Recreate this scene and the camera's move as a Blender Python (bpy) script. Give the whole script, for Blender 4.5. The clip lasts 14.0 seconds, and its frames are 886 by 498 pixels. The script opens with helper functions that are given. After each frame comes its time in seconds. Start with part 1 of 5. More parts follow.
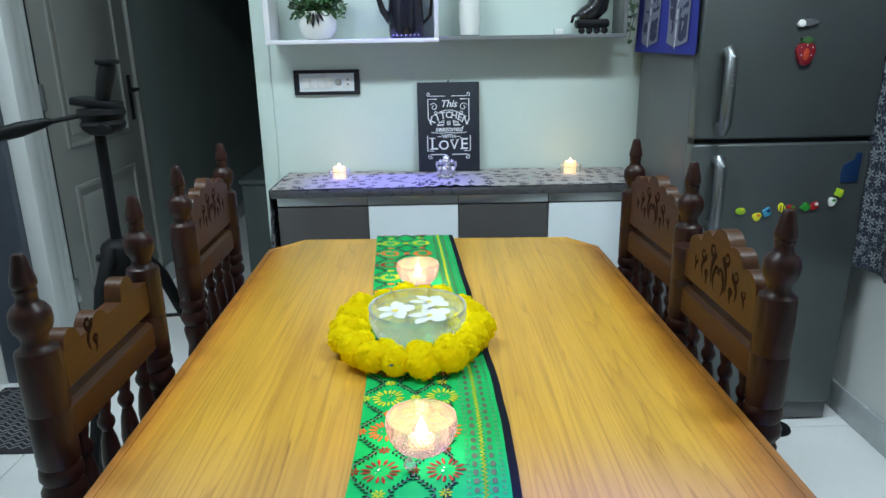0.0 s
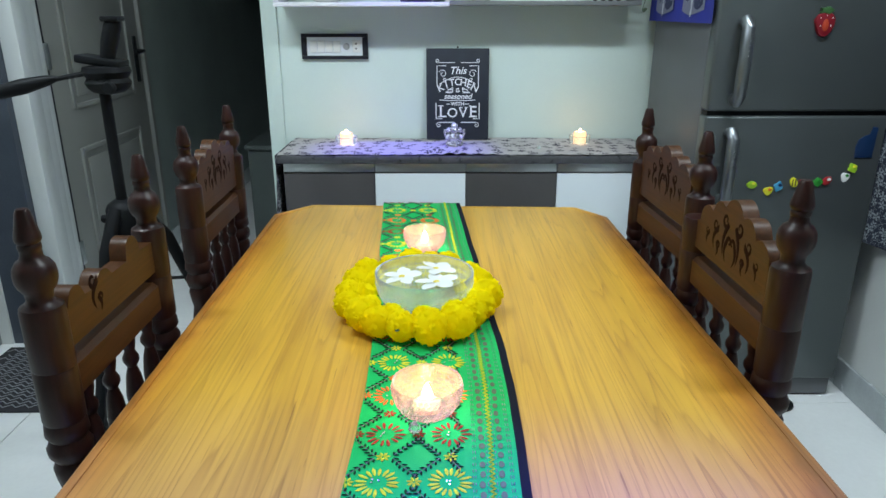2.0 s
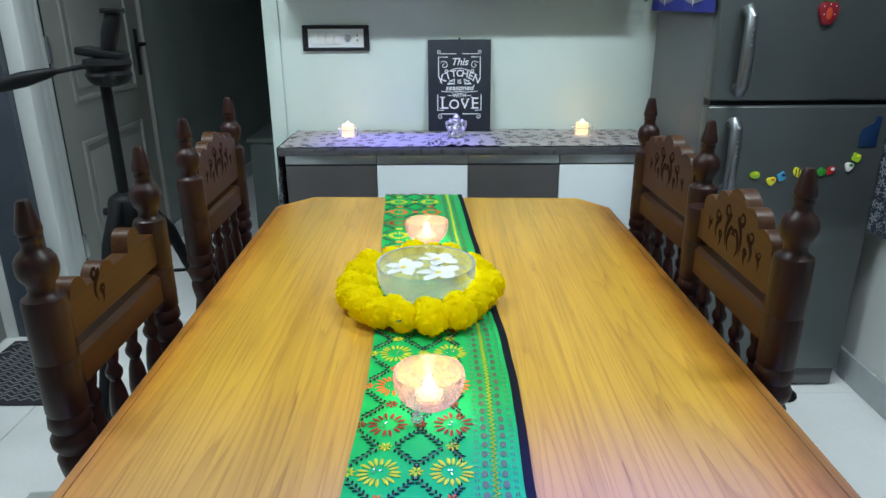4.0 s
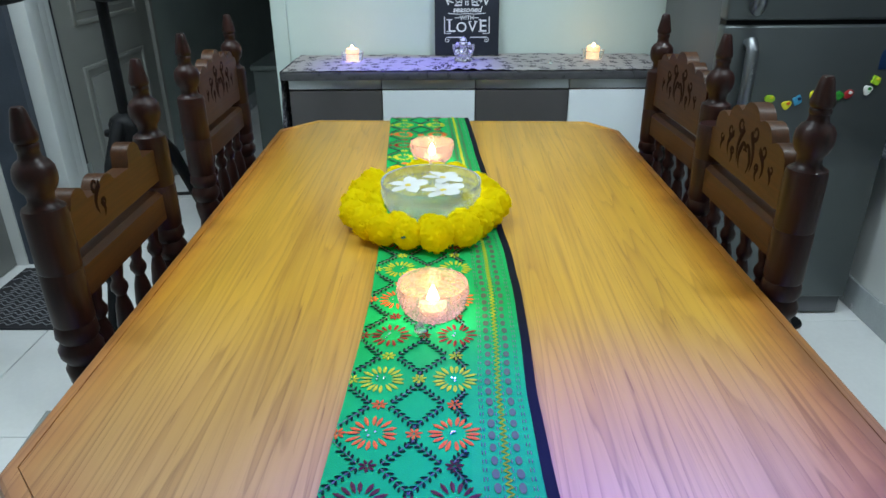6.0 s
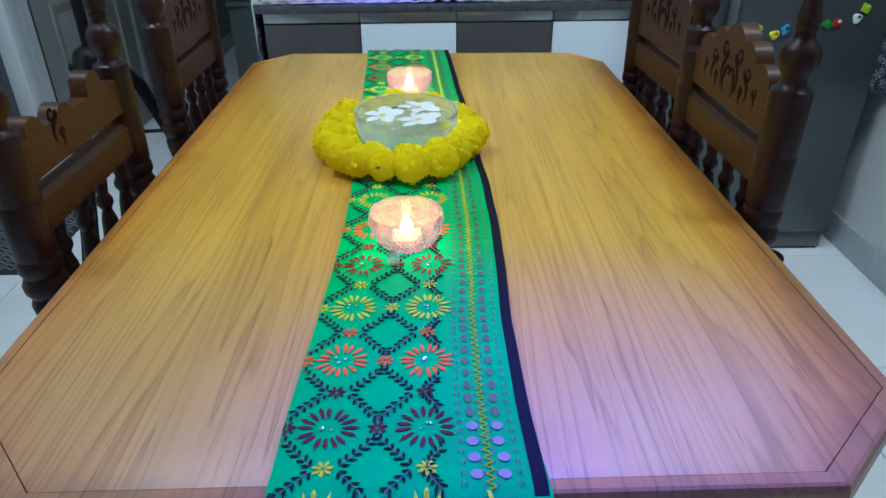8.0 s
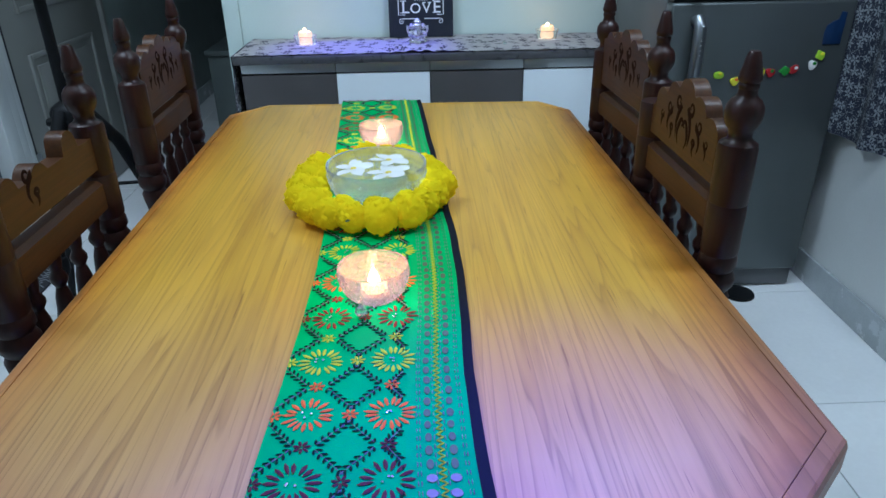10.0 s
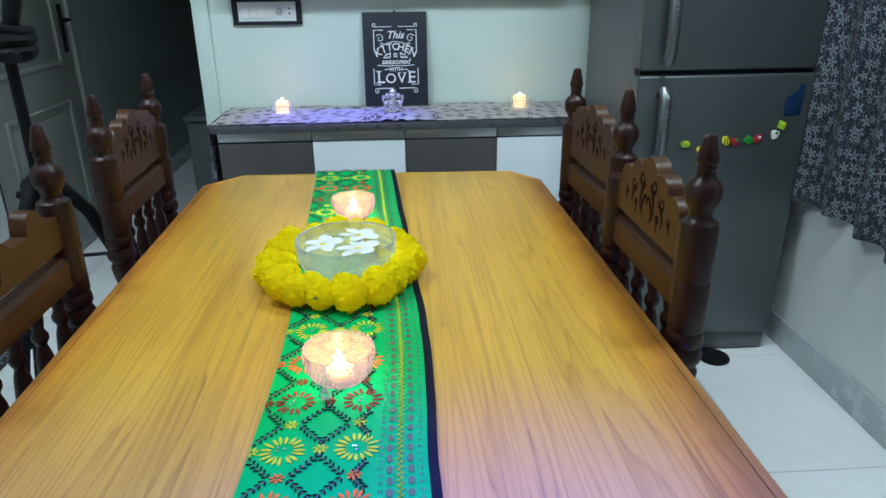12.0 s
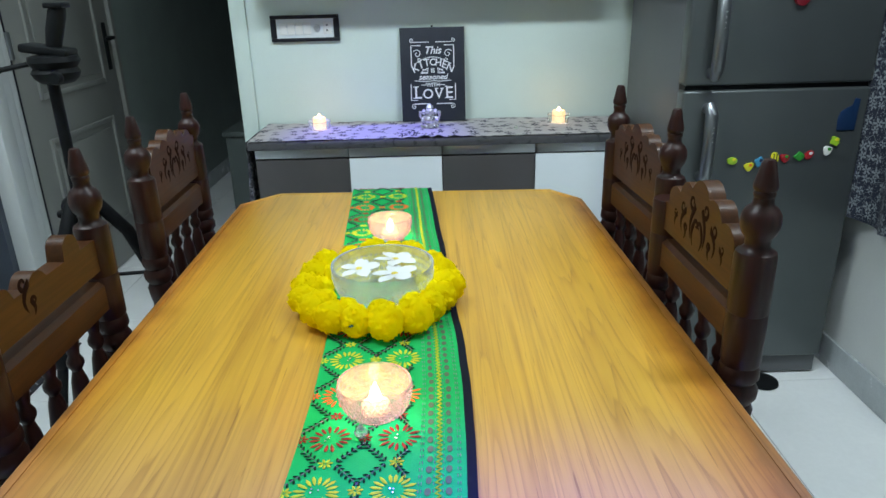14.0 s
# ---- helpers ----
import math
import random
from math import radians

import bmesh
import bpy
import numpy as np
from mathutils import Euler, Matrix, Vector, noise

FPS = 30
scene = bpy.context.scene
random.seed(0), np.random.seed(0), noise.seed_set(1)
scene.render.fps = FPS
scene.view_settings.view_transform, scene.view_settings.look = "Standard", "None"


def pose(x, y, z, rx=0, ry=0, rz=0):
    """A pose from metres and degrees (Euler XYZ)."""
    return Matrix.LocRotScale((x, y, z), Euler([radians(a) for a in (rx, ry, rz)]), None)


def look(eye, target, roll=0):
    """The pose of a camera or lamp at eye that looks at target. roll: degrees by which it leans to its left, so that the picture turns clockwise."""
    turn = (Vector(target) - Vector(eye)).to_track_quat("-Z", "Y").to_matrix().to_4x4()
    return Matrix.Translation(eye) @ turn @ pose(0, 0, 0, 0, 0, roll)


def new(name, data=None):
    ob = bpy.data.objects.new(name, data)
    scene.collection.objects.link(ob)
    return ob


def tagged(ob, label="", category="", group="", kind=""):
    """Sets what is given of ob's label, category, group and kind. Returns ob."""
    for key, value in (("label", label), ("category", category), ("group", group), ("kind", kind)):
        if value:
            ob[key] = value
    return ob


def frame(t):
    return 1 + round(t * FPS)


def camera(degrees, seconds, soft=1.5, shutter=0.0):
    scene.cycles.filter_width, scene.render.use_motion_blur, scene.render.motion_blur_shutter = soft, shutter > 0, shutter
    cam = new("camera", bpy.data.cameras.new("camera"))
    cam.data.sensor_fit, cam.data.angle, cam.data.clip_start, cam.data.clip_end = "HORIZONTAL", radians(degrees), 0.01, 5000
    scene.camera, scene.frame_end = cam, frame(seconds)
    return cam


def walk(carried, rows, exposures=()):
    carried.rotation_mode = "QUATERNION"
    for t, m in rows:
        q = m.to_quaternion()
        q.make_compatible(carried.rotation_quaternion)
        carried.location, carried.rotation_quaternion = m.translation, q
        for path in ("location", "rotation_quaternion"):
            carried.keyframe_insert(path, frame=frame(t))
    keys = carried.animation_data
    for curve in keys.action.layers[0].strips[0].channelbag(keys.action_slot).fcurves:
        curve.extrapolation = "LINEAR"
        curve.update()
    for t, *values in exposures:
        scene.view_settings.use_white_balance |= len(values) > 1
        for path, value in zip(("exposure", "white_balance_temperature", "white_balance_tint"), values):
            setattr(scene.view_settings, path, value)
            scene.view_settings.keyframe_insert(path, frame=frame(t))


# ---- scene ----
cam = camera(65.7, 14.0)
PATH = [
    (0, (0.225, 0.366, 1.281), (0.244, 2.281, 0.703), -1.0),
    (0.5, (0.223, 0.372, 1.27), (0.223, 2.268, 0.632), -1.5),
    (1, (0.226, 0.379, 1.265), (0.217, 2.267, 0.604), -0.5),
    (1.5, (0.222, 0.379, 1.267), (0.203, 2.267, 0.608), -0.2),
    (2, (0.219, 0.376, 1.267), (0.224, 2.265, 0.611), 0.0),
    (2.5, (0.218, 0.374, 1.269), (0.225, 2.266, 0.62), 0.0),
    (5, (0.224, 0.378, 1.25), (0.212, 2.237, 0.512), -0.6),
    (5.5, (0.225, 0.378, 1.24), (0.205, 2.216, 0.453), -0.5),
    (6, (0.226, 0.377, 1.227), (0.199, 2.189, 0.382), -0.5),
    (6.5, (0.227, 0.378, 1.217), (0.207, 2.164, 0.315), -0.5),
    (7, (0.229, 0.38, 1.208), (0.208, 2.137, 0.252), -0.7),
    (7.5, (0.23, 0.386, 1.192), (0.217, 2.124, 0.203), -0.6),
    (8, (0.244, 0.388, 1.195), (0.25, 2.128, 0.21), -0.7),
    (8.2, (0.256, 0.388, 1.197), (0.296, 2.131, 0.217), -0.3),
    (10.3, (0.274, 0.37, 1.229), (0.337, 2.169, 0.358), -1.2),
    (10.5, (0.28, 0.373, 1.231), (0.387, 2.177, 0.373), -0.5),
    (11, (0.287, 0.378, 1.244), (0.43, 2.205, 0.444), -0.5),
    (11.5, (0.286, 0.379, 1.257), (0.414, 2.237, 0.53), -0.6),
    (12, (0.29, 0.382, 1.255), (0.404, 2.237, 0.515), -0.6),
    (12.5, (0.292, 0.385, 1.261), (0.374, 2.251, 0.547), -1.4),
    (13, (0.291, 0.389, 1.262), (0.348, 2.26, 0.558), -1.2),
    (13.5, (0.287, 0.405, 1.26), (0.325, 2.27, 0.539), -0.8),
    (14, (0.285, 0.426, 1.265), (0.299, 2.296, 0.555), -1.4),
]
walk(cam, [(t, look(eye, target, roll)) for t, eye, target, roll in PATH],
     exposures=((0.0, 0.0, 6550, 12), (2.5, 0.02, 6700, 14), (5.0, -0.05, 6750, 13), (6.5, -0.25, 6500, 12), (7.5, -0.33, 6200, 10), (8.2, -0.34, 5850, 14),
                (10.5, -0.29, 5750, 15), (11.2, -0.23, 6000, 13), (12.0, -0.14, 6300, 10), (13.0, -0.1, 6600, 12), (14.0, -0.04, 6700, 13)))

# ---- world and light ----
world = bpy.data.worlds.new("night")
scene.world = world
world.use_nodes = True
world.node_tree.nodes["Background"].inputs[0].default_value = (0.02, 0.03, 0.05, 1)
world.node_tree.nodes["Background"].inputs[1].default_value = 0.2
scene.view_settings.exposure = 0.0

WALL_Y, LEFT_X, RIGHT_X, CEIL = 3.12, -1.5, 1.638, 2.75
TABLE_Z = 0.75


def area_lamp(name, at, target, sx, sy, power, colour):
    data = bpy.data.lights.new(name, "AREA")
    data.shape, data.size, data.size_y, data.energy, data.color = "RECTANGLE", sx, sy, power, colour
    ob = new(name, data)
    ob.matrix_world = look(at, target)
    return ob


COOL = (0.80, 0.97, 1.06)
area_lamp("ceiling_lamp_light", (-0.72, 1.40, 2.66), (-0.45, 2.2, 0.4), 1.0, 0.06, 29, COOL)
area_lamp("ceiling_lamp_light", (1.13, 1.42, 2.66), (1.25, 2.2, 0.2), 1.0, 0.06, 29, COOL)


def spot_lamp(name, at, target, degrees, power, colour, blend=0.8):
    data = bpy.data.lights.new(name, "SPOT")
    data.energy, data.color, data.spot_size, data.spot_blend, data.shadow_soft_size = power, colour, radians(degrees), blend, 0.03
    new(name, data).matrix_world = look(at, target)


spot_lamp("violet_lamp_light", (0.50, 0.86, 2.62), (0.38, 0.80, 0.75), 26, 450, (0.05, 0.02, 1.0), 1.0)
spot_lamp("violet_lamp_light", (0.1, 2.70, 2.62), (0.07, 2.87, 0.79), 25, 230, (0.10, 0.06, 1.0), 1.0)


def point_lamp(name, at, power, colour, radius=0.006):
    data = bpy.data.lights.new(name, "POINT")
    data.energy, data.color, data.shadow_soft_size = power, colour, radius
    new(name, data).location = at

# ---- materials ----
def material(name, colour, rough=0.5, metal=0.0, **extra):
    m = bpy.data.materials.new(name)
    m.use_nodes = True
    b = m.node_tree.nodes["Principled BSDF"]
    b.inputs["Base Color"].default_value = (*colour, 1)
    b.inputs["Roughness"].default_value = rough
    b.inputs["Metallic"].default_value = metal
    for key, value in extra.items():
        b.inputs[key.replace("_", " ")].default_value = value
    return m


def nodes_of(m):
    tree = m.node_tree
    bsdf = tree.nodes["Principled BSDF"]

    def add(kind, **inputs):
        n = tree.nodes.new(kind)
        for key, value in inputs.items():
            k = int(key[1:]) if key[0] == "i" and key[1:].isdigit() else key.replace("_", " ")
            if isinstance(value, bpy.types.NodeSocket):
                tree.links.new(value, n.inputs[k])
            else:
                n.inputs[k].default_value = value
        return n

    def math_node(op, a, b=0.0, clamp=False):
        n = add("ShaderNodeMath", i0=a, i1=b)
        n.operation, n.use_clamp = op, clamp
        return n.outputs[0]

    def ramp(value, stops, constant=False):
        n = add("ShaderNodeValToRGB", i0=value)
        e = n.color_ramp.elements
        if constant:
            n.color_ramp.interpolation = "CONSTANT"
        while len(e) < len(stops):
            e.new(0.5)
        for el, (p, c) in zip(e, stops):
            el.position, el.color = p, (*c, 1) if len(c) == 3 else c
        return n.outputs[0]

    def mix(f, a, b, mode="MIX"):
        n = tree.nodes.new("ShaderNodeMix")
        n.data_type, n.blend_type = "RGBA", mode
        for k, v in ((0, f), (6, a), (7, b)):
            if isinstance(v, bpy.types.NodeSocket):
                tree.links.new(v, n.inputs[k])
            else:
                n.inputs[k].default_value = v if k == 0 else (*v, 1)
        return n.outputs[2]

    def coords(scale=(1, 1, 1), kind="Object", turn=(0, 0, 0), shift=(0, 0, 0)):
        c = tree.nodes.new("ShaderNodeTexCoord")
        n = add("ShaderNodeMapping", Vector=c.outputs[kind], Scale=scale, Rotation=turn, Location=shift)
        return n.outputs[0]

    def noise_node(vec, scale, detail=4.0, rough=0.55, distort=0.0):
        return add("ShaderNodeTexNoise", Vector=vec, Scale=scale, Detail=detail, Roughness=rough, Distortion=distort).outputs[0]

    def bump(height, strength=0.2, distance=0.002):
        n = add("ShaderNodeBump", Height=height, Strength=strength, Distance=distance)
        tree.links.new(n.outputs[0], bsdf.inputs["Normal"])

    def to(key, socket):
        tree.links.new(socket, bsdf.inputs[key])

    class N:
        pass
    n = N()
    n.add, n.math, n.ramp, n.mix, n.coords, n.noise, n.bump, n.to, n.tree = add, math_node, ramp, mix, coords, noise_node, bump, to, tree
    return n


def speckled(name, colour, rough=0.5, metal=0.0, vary=0.12, fine=180.0, coarse=6.0, relief=0.08, kind="Object", **extra):
    """A plain surface with soft stains, fine grain and slight relief."""
    m = material(name, colour, rough, metal, **extra)
    n = nodes_of(m)
    v = n.coords(kind=kind)
    a, b = n.noise(v, coarse, 5, 0.6), n.noise(v, fine, 2)
    f = n.math("ADD", n.math("MULTIPLY", a, 0.7), n.math("MULTIPLY", b, 0.3))
    lo, hi = [max(c * (1 - vary), 0) for c in colour], [min(c * (1 + vary), 1) for c in colour]
    n.to("Base Color", n.ramp(f, [(0.3, lo), (0.7, hi)]))
    n.to("Roughness", n.math("ADD", n.math("MULTIPLY", n.math("SUBTRACT", a, 0.5), 0.25), rough, True))
    if relief:
        n.bump(b, relief, 0.001)
    return m


def table_wood():
    m = material("teak_veneer", (0.5, 0.24, 0.04), 0.33, Coat_Weight=0.35, Coat_Roughness=0.3)
    n = nodes_of(m)
    v = n.coords((14, 0.7, 1))
    warp = n.noise(v, 1.3, 3, 0.5, 0.6)
    w2 = n.coords((1, 0.035, 1))
    streak = n.noise(w2, 95.0, 5, 0.6, 0.4)
    fine = n.noise(n.coords((1, 0.014, 1)), 230.0, 4, 0.6)
    wave = n.add("ShaderNodeTexWave", Vector=n.coords((1, 0.06, 1), turn=(0, 0, 0.03)), Scale=9.0, Distortion=7.0, Detail=3.0, Detail_Scale=1.6)
    wave.wave_profile = "SAW"
    base = n.ramp(warp, [(0.25, (0.57, 0.305, 0.024)), (0.5, (0.655, 0.36, 0.032)), (0.75, (0.73, 0.41, 0.044))])
    dark = n.ramp(streak, [(0.30, (0.60, 0.54, 0.48)), (0.5, (1, 1, 1))])
    c = n.mix(0.26, base, dark, "MULTIPLY")
    veins = n.ramp(wave.outputs[1], [(0.0, (1, 1, 1)), (0.78, (1, 1, 1)), (0.93, (0.52, 0.4, 0.3)), (1.0, (1, 1, 1))])
    c = n.mix(0.12, c, veins, "MULTIPLY")
    f = n.ramp(fine, [(0.34, (0.58, 0.5, 0.42)), (0.46, (1, 1, 1))])
    c = n.mix(0.28, c, f, "MULTIPLY")
    # broad darker bands and thin wandering growth lines
    grow = n.noise(n.coords((1, 0.034, 1), turn=(0, 0, 0.015)), 9.0, 3, 0.45, 0.2)
    band = n.ramp(n.noise(n.coords((1, 0.11, 1)), 21.0, 2), [(0.3, (0.74, 0.66, 0.58)), (0.48, (1, 1, 1))])
    c = n.mix(0.45, c, band, "MULTIPLY")
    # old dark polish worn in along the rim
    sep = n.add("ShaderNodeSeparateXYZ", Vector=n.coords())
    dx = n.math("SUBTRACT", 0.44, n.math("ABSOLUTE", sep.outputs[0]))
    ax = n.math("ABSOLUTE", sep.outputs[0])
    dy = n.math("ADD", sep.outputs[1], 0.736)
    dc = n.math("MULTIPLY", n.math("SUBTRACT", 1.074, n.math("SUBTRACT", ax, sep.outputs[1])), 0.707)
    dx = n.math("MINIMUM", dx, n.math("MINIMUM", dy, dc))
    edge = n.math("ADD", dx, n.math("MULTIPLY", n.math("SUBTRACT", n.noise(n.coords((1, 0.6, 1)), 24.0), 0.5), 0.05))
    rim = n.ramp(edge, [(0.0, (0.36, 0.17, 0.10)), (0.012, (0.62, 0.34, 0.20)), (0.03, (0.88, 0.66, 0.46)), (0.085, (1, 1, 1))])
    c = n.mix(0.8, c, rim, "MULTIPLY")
    # near end: its dimmer, violet-tinted light is put into a greyer wood colour
    near_end_y = n.math("ADD", sep.outputs[1], n.math("MULTIPLY", n.math("SUBTRACT", n.noise(n.coords((1, 0.5, 1)), 6.0, 4), 0.5), 0.22))
    near_end_shade = n.add("ShaderNodeMapRange", Value=near_end_y, From_Min=-0.28, From_Max=-0.66, To_Min=0.0, To_Max=0.75)
    c = n.mix(near_end_shade.outputs[0], c, n.mix(streak, (0.37, 0.187, 0.088), (0.57, 0.32, 0.158)))
    c = n.mix(n.math("MULTIPLY", near_end_shade.outputs[0], 0.62), c, rim, "MULTIPLY")
    c = n.mix(n.math("ADD", n.math("MULTIPLY", near_end_shade.outputs[0], 0.35), 0.1), c, f, "MULTIPLY")
    # growth bands: a sharp dark side that fades into the next band, clearest at the near end
    saw = n.math("FRACT", n.math("MULTIPLY", grow, 26.0))
    band_side = n.ramp(saw, [(0.0, (0.45, 0.34, 0.26)), (0.08, (0.70, 0.60, 0.51)), (0.30, (0.94, 0.91, 0.88)), (0.55, (1, 1, 1)), (0.93, (1, 1, 1)), (1.0, (0.45, 0.34, 0.26))])
    broken = n.noise(n.coords((1, 0.05, 1)), 40.0, 3)
    clear = n.math("ADD", n.math("MULTIPLY", near_end_shade.outputs[0], 0.34), n.math("MULTIPLY", n.math("SUBTRACT", broken, 0.18), 0.95), True)
    c = n.mix(clear, c, band_side, "MULTIPLY")
    pores = n.ramp(n.noise(n.coords((1, 0.03, 1), shift=(3, 1, 0)), 260.0, 2), [(0.66, (1, 1, 1)), (0.72, (0.45, 0.33, 0.26))])
    c = n.mix(0.6, c, pores, "MULTIPLY")
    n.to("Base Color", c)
    n.to("Roughness", n.math("ADD", n.math("MULTIPLY", streak, 0.2), 0.38))
    n.bump(n.math("ADD", fine, streak), 0.12, 0.0006)
    return m


def dark_wood(name, light, dark, rough=0.28, grain="z"):
    m = material(name, light, rough, Coat_Weight=0.1, Coat_Roughness=0.25, Specular_IOR_Level=0.28)
    n = nodes_of(m)
    sc = {"z": (1, 1, 0.05), "x": (0.05, 1, 1), "y": (1, 0.05, 1)}[grain]
    a = n.noise(n.coords(sc), 130.0, 4, 0.6, 0.3)
    b = n.noise(n.coords(), 9.0, 4)
    f = n.math("ADD", n.math("MULTIPLY", a, 0.6), n.math("MULTIPLY", b, 0.4))
    n.to("Base Color", n.ramp(f, [(0.32, dark), (0.62, light)]))
    n.to("Roughness", n.math("ADD", n.math("MULTIPLY", b, 0.25), rough - 0.1))
    n.bump(a, 0.1, 0.0006)
    return m


def printed_cloth(name, ground, ink, cell, petal, reach, petals=5.0, ground2=None, rough=0.85):
    """Cloth with a scattered flower print; uses the u, v of the mesh in metres."""
    m = material(name, ground, rough, Sheen_Weight=0.05)
    n = nodes_of(m)
    uv = n.coords((1 / cell, 1 / cell, 1), "UV")
    vor = n.add("ShaderNodeTexVoronoi", Vector=uv, Scale=1.0, Randomness=0.75)
    vor.voronoi_dimensions = "2D"
    d = n.add("ShaderNodeVectorMath", i0=uv, i1=vor.outputs["Position"])
    d.operation = "SUBTRACT"
    sep = n.add("ShaderNodeSeparateXYZ", Vector=d.outputs[0])
    ang = n.math("ARCTAN2", sep.outputs[1], sep.outputs[0])
    rnd = n.add("ShaderNodeSeparateColor", Color=vor.outputs["Color"])
    ang = n.math("ADD", ang, n.math("MULTIPLY", rnd.outputs[0], 6.28))
    lobe = n.math("POWER", n.math("ABSOLUTE", n.math("COSINE", n.math("MULTIPLY", ang, petals / 2))), 1.6)
    size = n.math("MULTIPLY", n.math("ADD", n.math("MULTIPLY", lobe, 1 - petal), petal), n.math("ADD", n.math("MULTIPLY", rnd.outputs[1], 0.5 * reach), 0.6 * reach))
    inside = n.math("LESS_THAN", vor.outputs["Distance"], size)
    eye = n.math("GREATER_THAN", vor.outputs["Distance"], 0.07)
    leaf = n.add("ShaderNodeTexVoronoi", Vector=n.coords((2.6 / cell, 5.2 / cell, 1), "UV", (0, 0, 0.7)), Scale=1.0)
    leaf.voronoi_dimensions = "2D"
    sprig = n.math("LESS_THAN", leaf.outputs["Distance"], 0.15)
    vein = n.add("ShaderNodeTexVoronoi", Vector=n.coords((1.3 / cell, 0.8 / cell, 1), "UV", (0, 0, 0.3)), Scale=1.0)
    vein.voronoi_dimensions = "2D"
    vein.feature = "DISTANCE_TO_EDGE"
    sprig = n.math("MAXIMUM", sprig, n.math("LESS_THAN", vein.outputs["Distance"], 0.02))
    both = n.math("MAXIMUM", n.math("MULTIPLY", inside, eye), n.math("MULTIPLY", sprig, 0.75 if ground2 is None else 0.0))
    weave = n.noise(n.coords((1, 1, 1), "UV"), 900.0, 2)
    stain = n.noise(n.coords((1, 1, 1), "UV"), 7.0, 4)
    g = n.mix(n.math("MULTIPLY", stain, 0.6), ground, ground2 or [c * 1.6 for c in ground])
    n.to("Base Color", n.mix(both, g, ink))
    n.bump(weave, 0.25, 0.0006)
    return m


MAT = {}
MAT["table"] = table_wood()
MAT["post"] = dark_wood("dark_polished_rosewood", (0.031, 0.0075, 0.005), (0.012, 0.0036, 0.0027), 0.38)
MAT["rail"] = dark_wood("brown_polished_wood", (0.072, 0.024, 0.0043), (0.030, 0.0098, 0.0023), 0.46, "x")
MAT["carving"] = speckled("dark_carved_groove", (0.018, 0.0065, 0.0035), 0.9, vary=0.3, Specular_IOR_Level=0.1)
MAT["wall"] = speckled("cream_wall_paint", (0.63, 0.75, 0.70), 0.55, vary=0.05, coarse=2.5, fine=240)
MAT["side_wall"] = speckled("white_wall_paint", (0.66, 0.68, 0.66), 0.5, vary=0.07, coarse=2.0, fine=220)
# unlit passage: its shade is put into these wall and cabinet colours
MAT["dim_wall"] = speckled("dimmed_green_grey_paint", (0.27, 0.32, 0.305), 0.6, vary=0.2, coarse=2.0)
MAT["dim_cabinet"] = speckled("dimmed_green_grey_laminate", (0.085, 0.105, 0.10), 0.45, vary=0.15)
MAT["navy"] = speckled("navy_laminate", (0.055, 0.068, 0.088), 0.4, vary=0.2)
MAT["ceiling"] = speckled("white_ceiling_paint", (0.78, 0.8, 0.78), 0.7, vary=0.04)
MAT["joint"] = speckled("grey_tile_grout", (0.55, 0.58, 0.58), 0.8)
MAT["tile"] = speckled("pale_glazed_floor_tile", (0.91, 0.93, 0.92), 0.24, vary=0.05, coarse=3.0, fine=60, relief=0.02)
MAT["skirting"] = speckled("grey_stone_skirting", (0.47, 0.51, 0.52), 0.25, vary=0.12, coarse=12)
MAT["door"] = speckled("white_door_enamel", (0.57, 0.60, 0.59), 0.4, vary=0.06, coarse=3)
# warmer, darker copy of the door enamel, with the leaf's shade put into it
MAT["door_leaf"] = speckled("shaded_grey_cream_door_enamel", (0.225, 0.23, 0.213), 0.4, vary=0.08, coarse=3)
MAT["white_lam"] = speckled("white_laminate", (0.74, 0.80, 0.82), 0.22, vary=0.03, coarse=4, relief=0.0)
MAT["grey_lam"] = speckled("charcoal_laminate", (0.075, 0.07, 0.07), 0.32, vary=0.1, coarse=5, relief=0.0)
MAT["aluminium"] = speckled("satin_aluminium", (0.52, 0.55, 0.56), 0.35, 0.85, vary=0.06, coarse=9)
MAT["stone"] = speckled("dark_grey_stone", (0.07, 0.07, 0.075), 0.3, vary=0.3, coarse=30, fine=300)
MAT["shelf"] = speckled("white_shelf_board", (0.76, 0.76, 0.80), 0.4, vary=0.03)
MAT["shelf_grey"] = speckled("grey_shelf_edge", (0.17, 0.18, 0.185), 0.4, vary=0.06)
MAT["black"] = speckled("matt_black_board", (0.014, 0.016, 0.022), 0.55, vary=0.25, coarse=14, Specular_IOR_Level=0.25)
MAT["sign_board"] = speckled("dark_slate_painted_board", (0.026, 0.031, 0.043), 0.55, vary=0.2, coarse=14, Specular_IOR_Level=0.25)
MAT["black_gloss"] = material("black_glazed_ceramic", (0.012, 0.012, 0.014), 0.12)
MAT["black_plastic"] = speckled("black_plastic", (0.008, 0.009, 0.010), 0.5, vary=0.2, coarse=20, Specular_IOR_Level=0.14)
MAT["chalk"] = material("white_lettering_paint", (0.82, 0.84, 0.88), 0.6)
MAT["ceramic"] = material("white_glazed_ceramic", (0.78, 0.8, 0.78), 0.15)
MAT["leaf"] = speckled("green_leaf", (0.035, 0.10, 0.03), 0.4, vary=0.45, coarse=40)
MAT["vine_leaf"] = speckled("dusty_pale_green_leaf", (0.11, 0.17, 0.10), 0.6, vary=0.35, coarse=40)
MAT["silver"] = speckled("polished_silver", (0.72, 0.72, 0.74), 0.22, 0.9, vary=0.15, coarse=60)
MAT["chrome"] = material("chrome", (0.75, 0.77, 0.78), 0.15, 1.0)
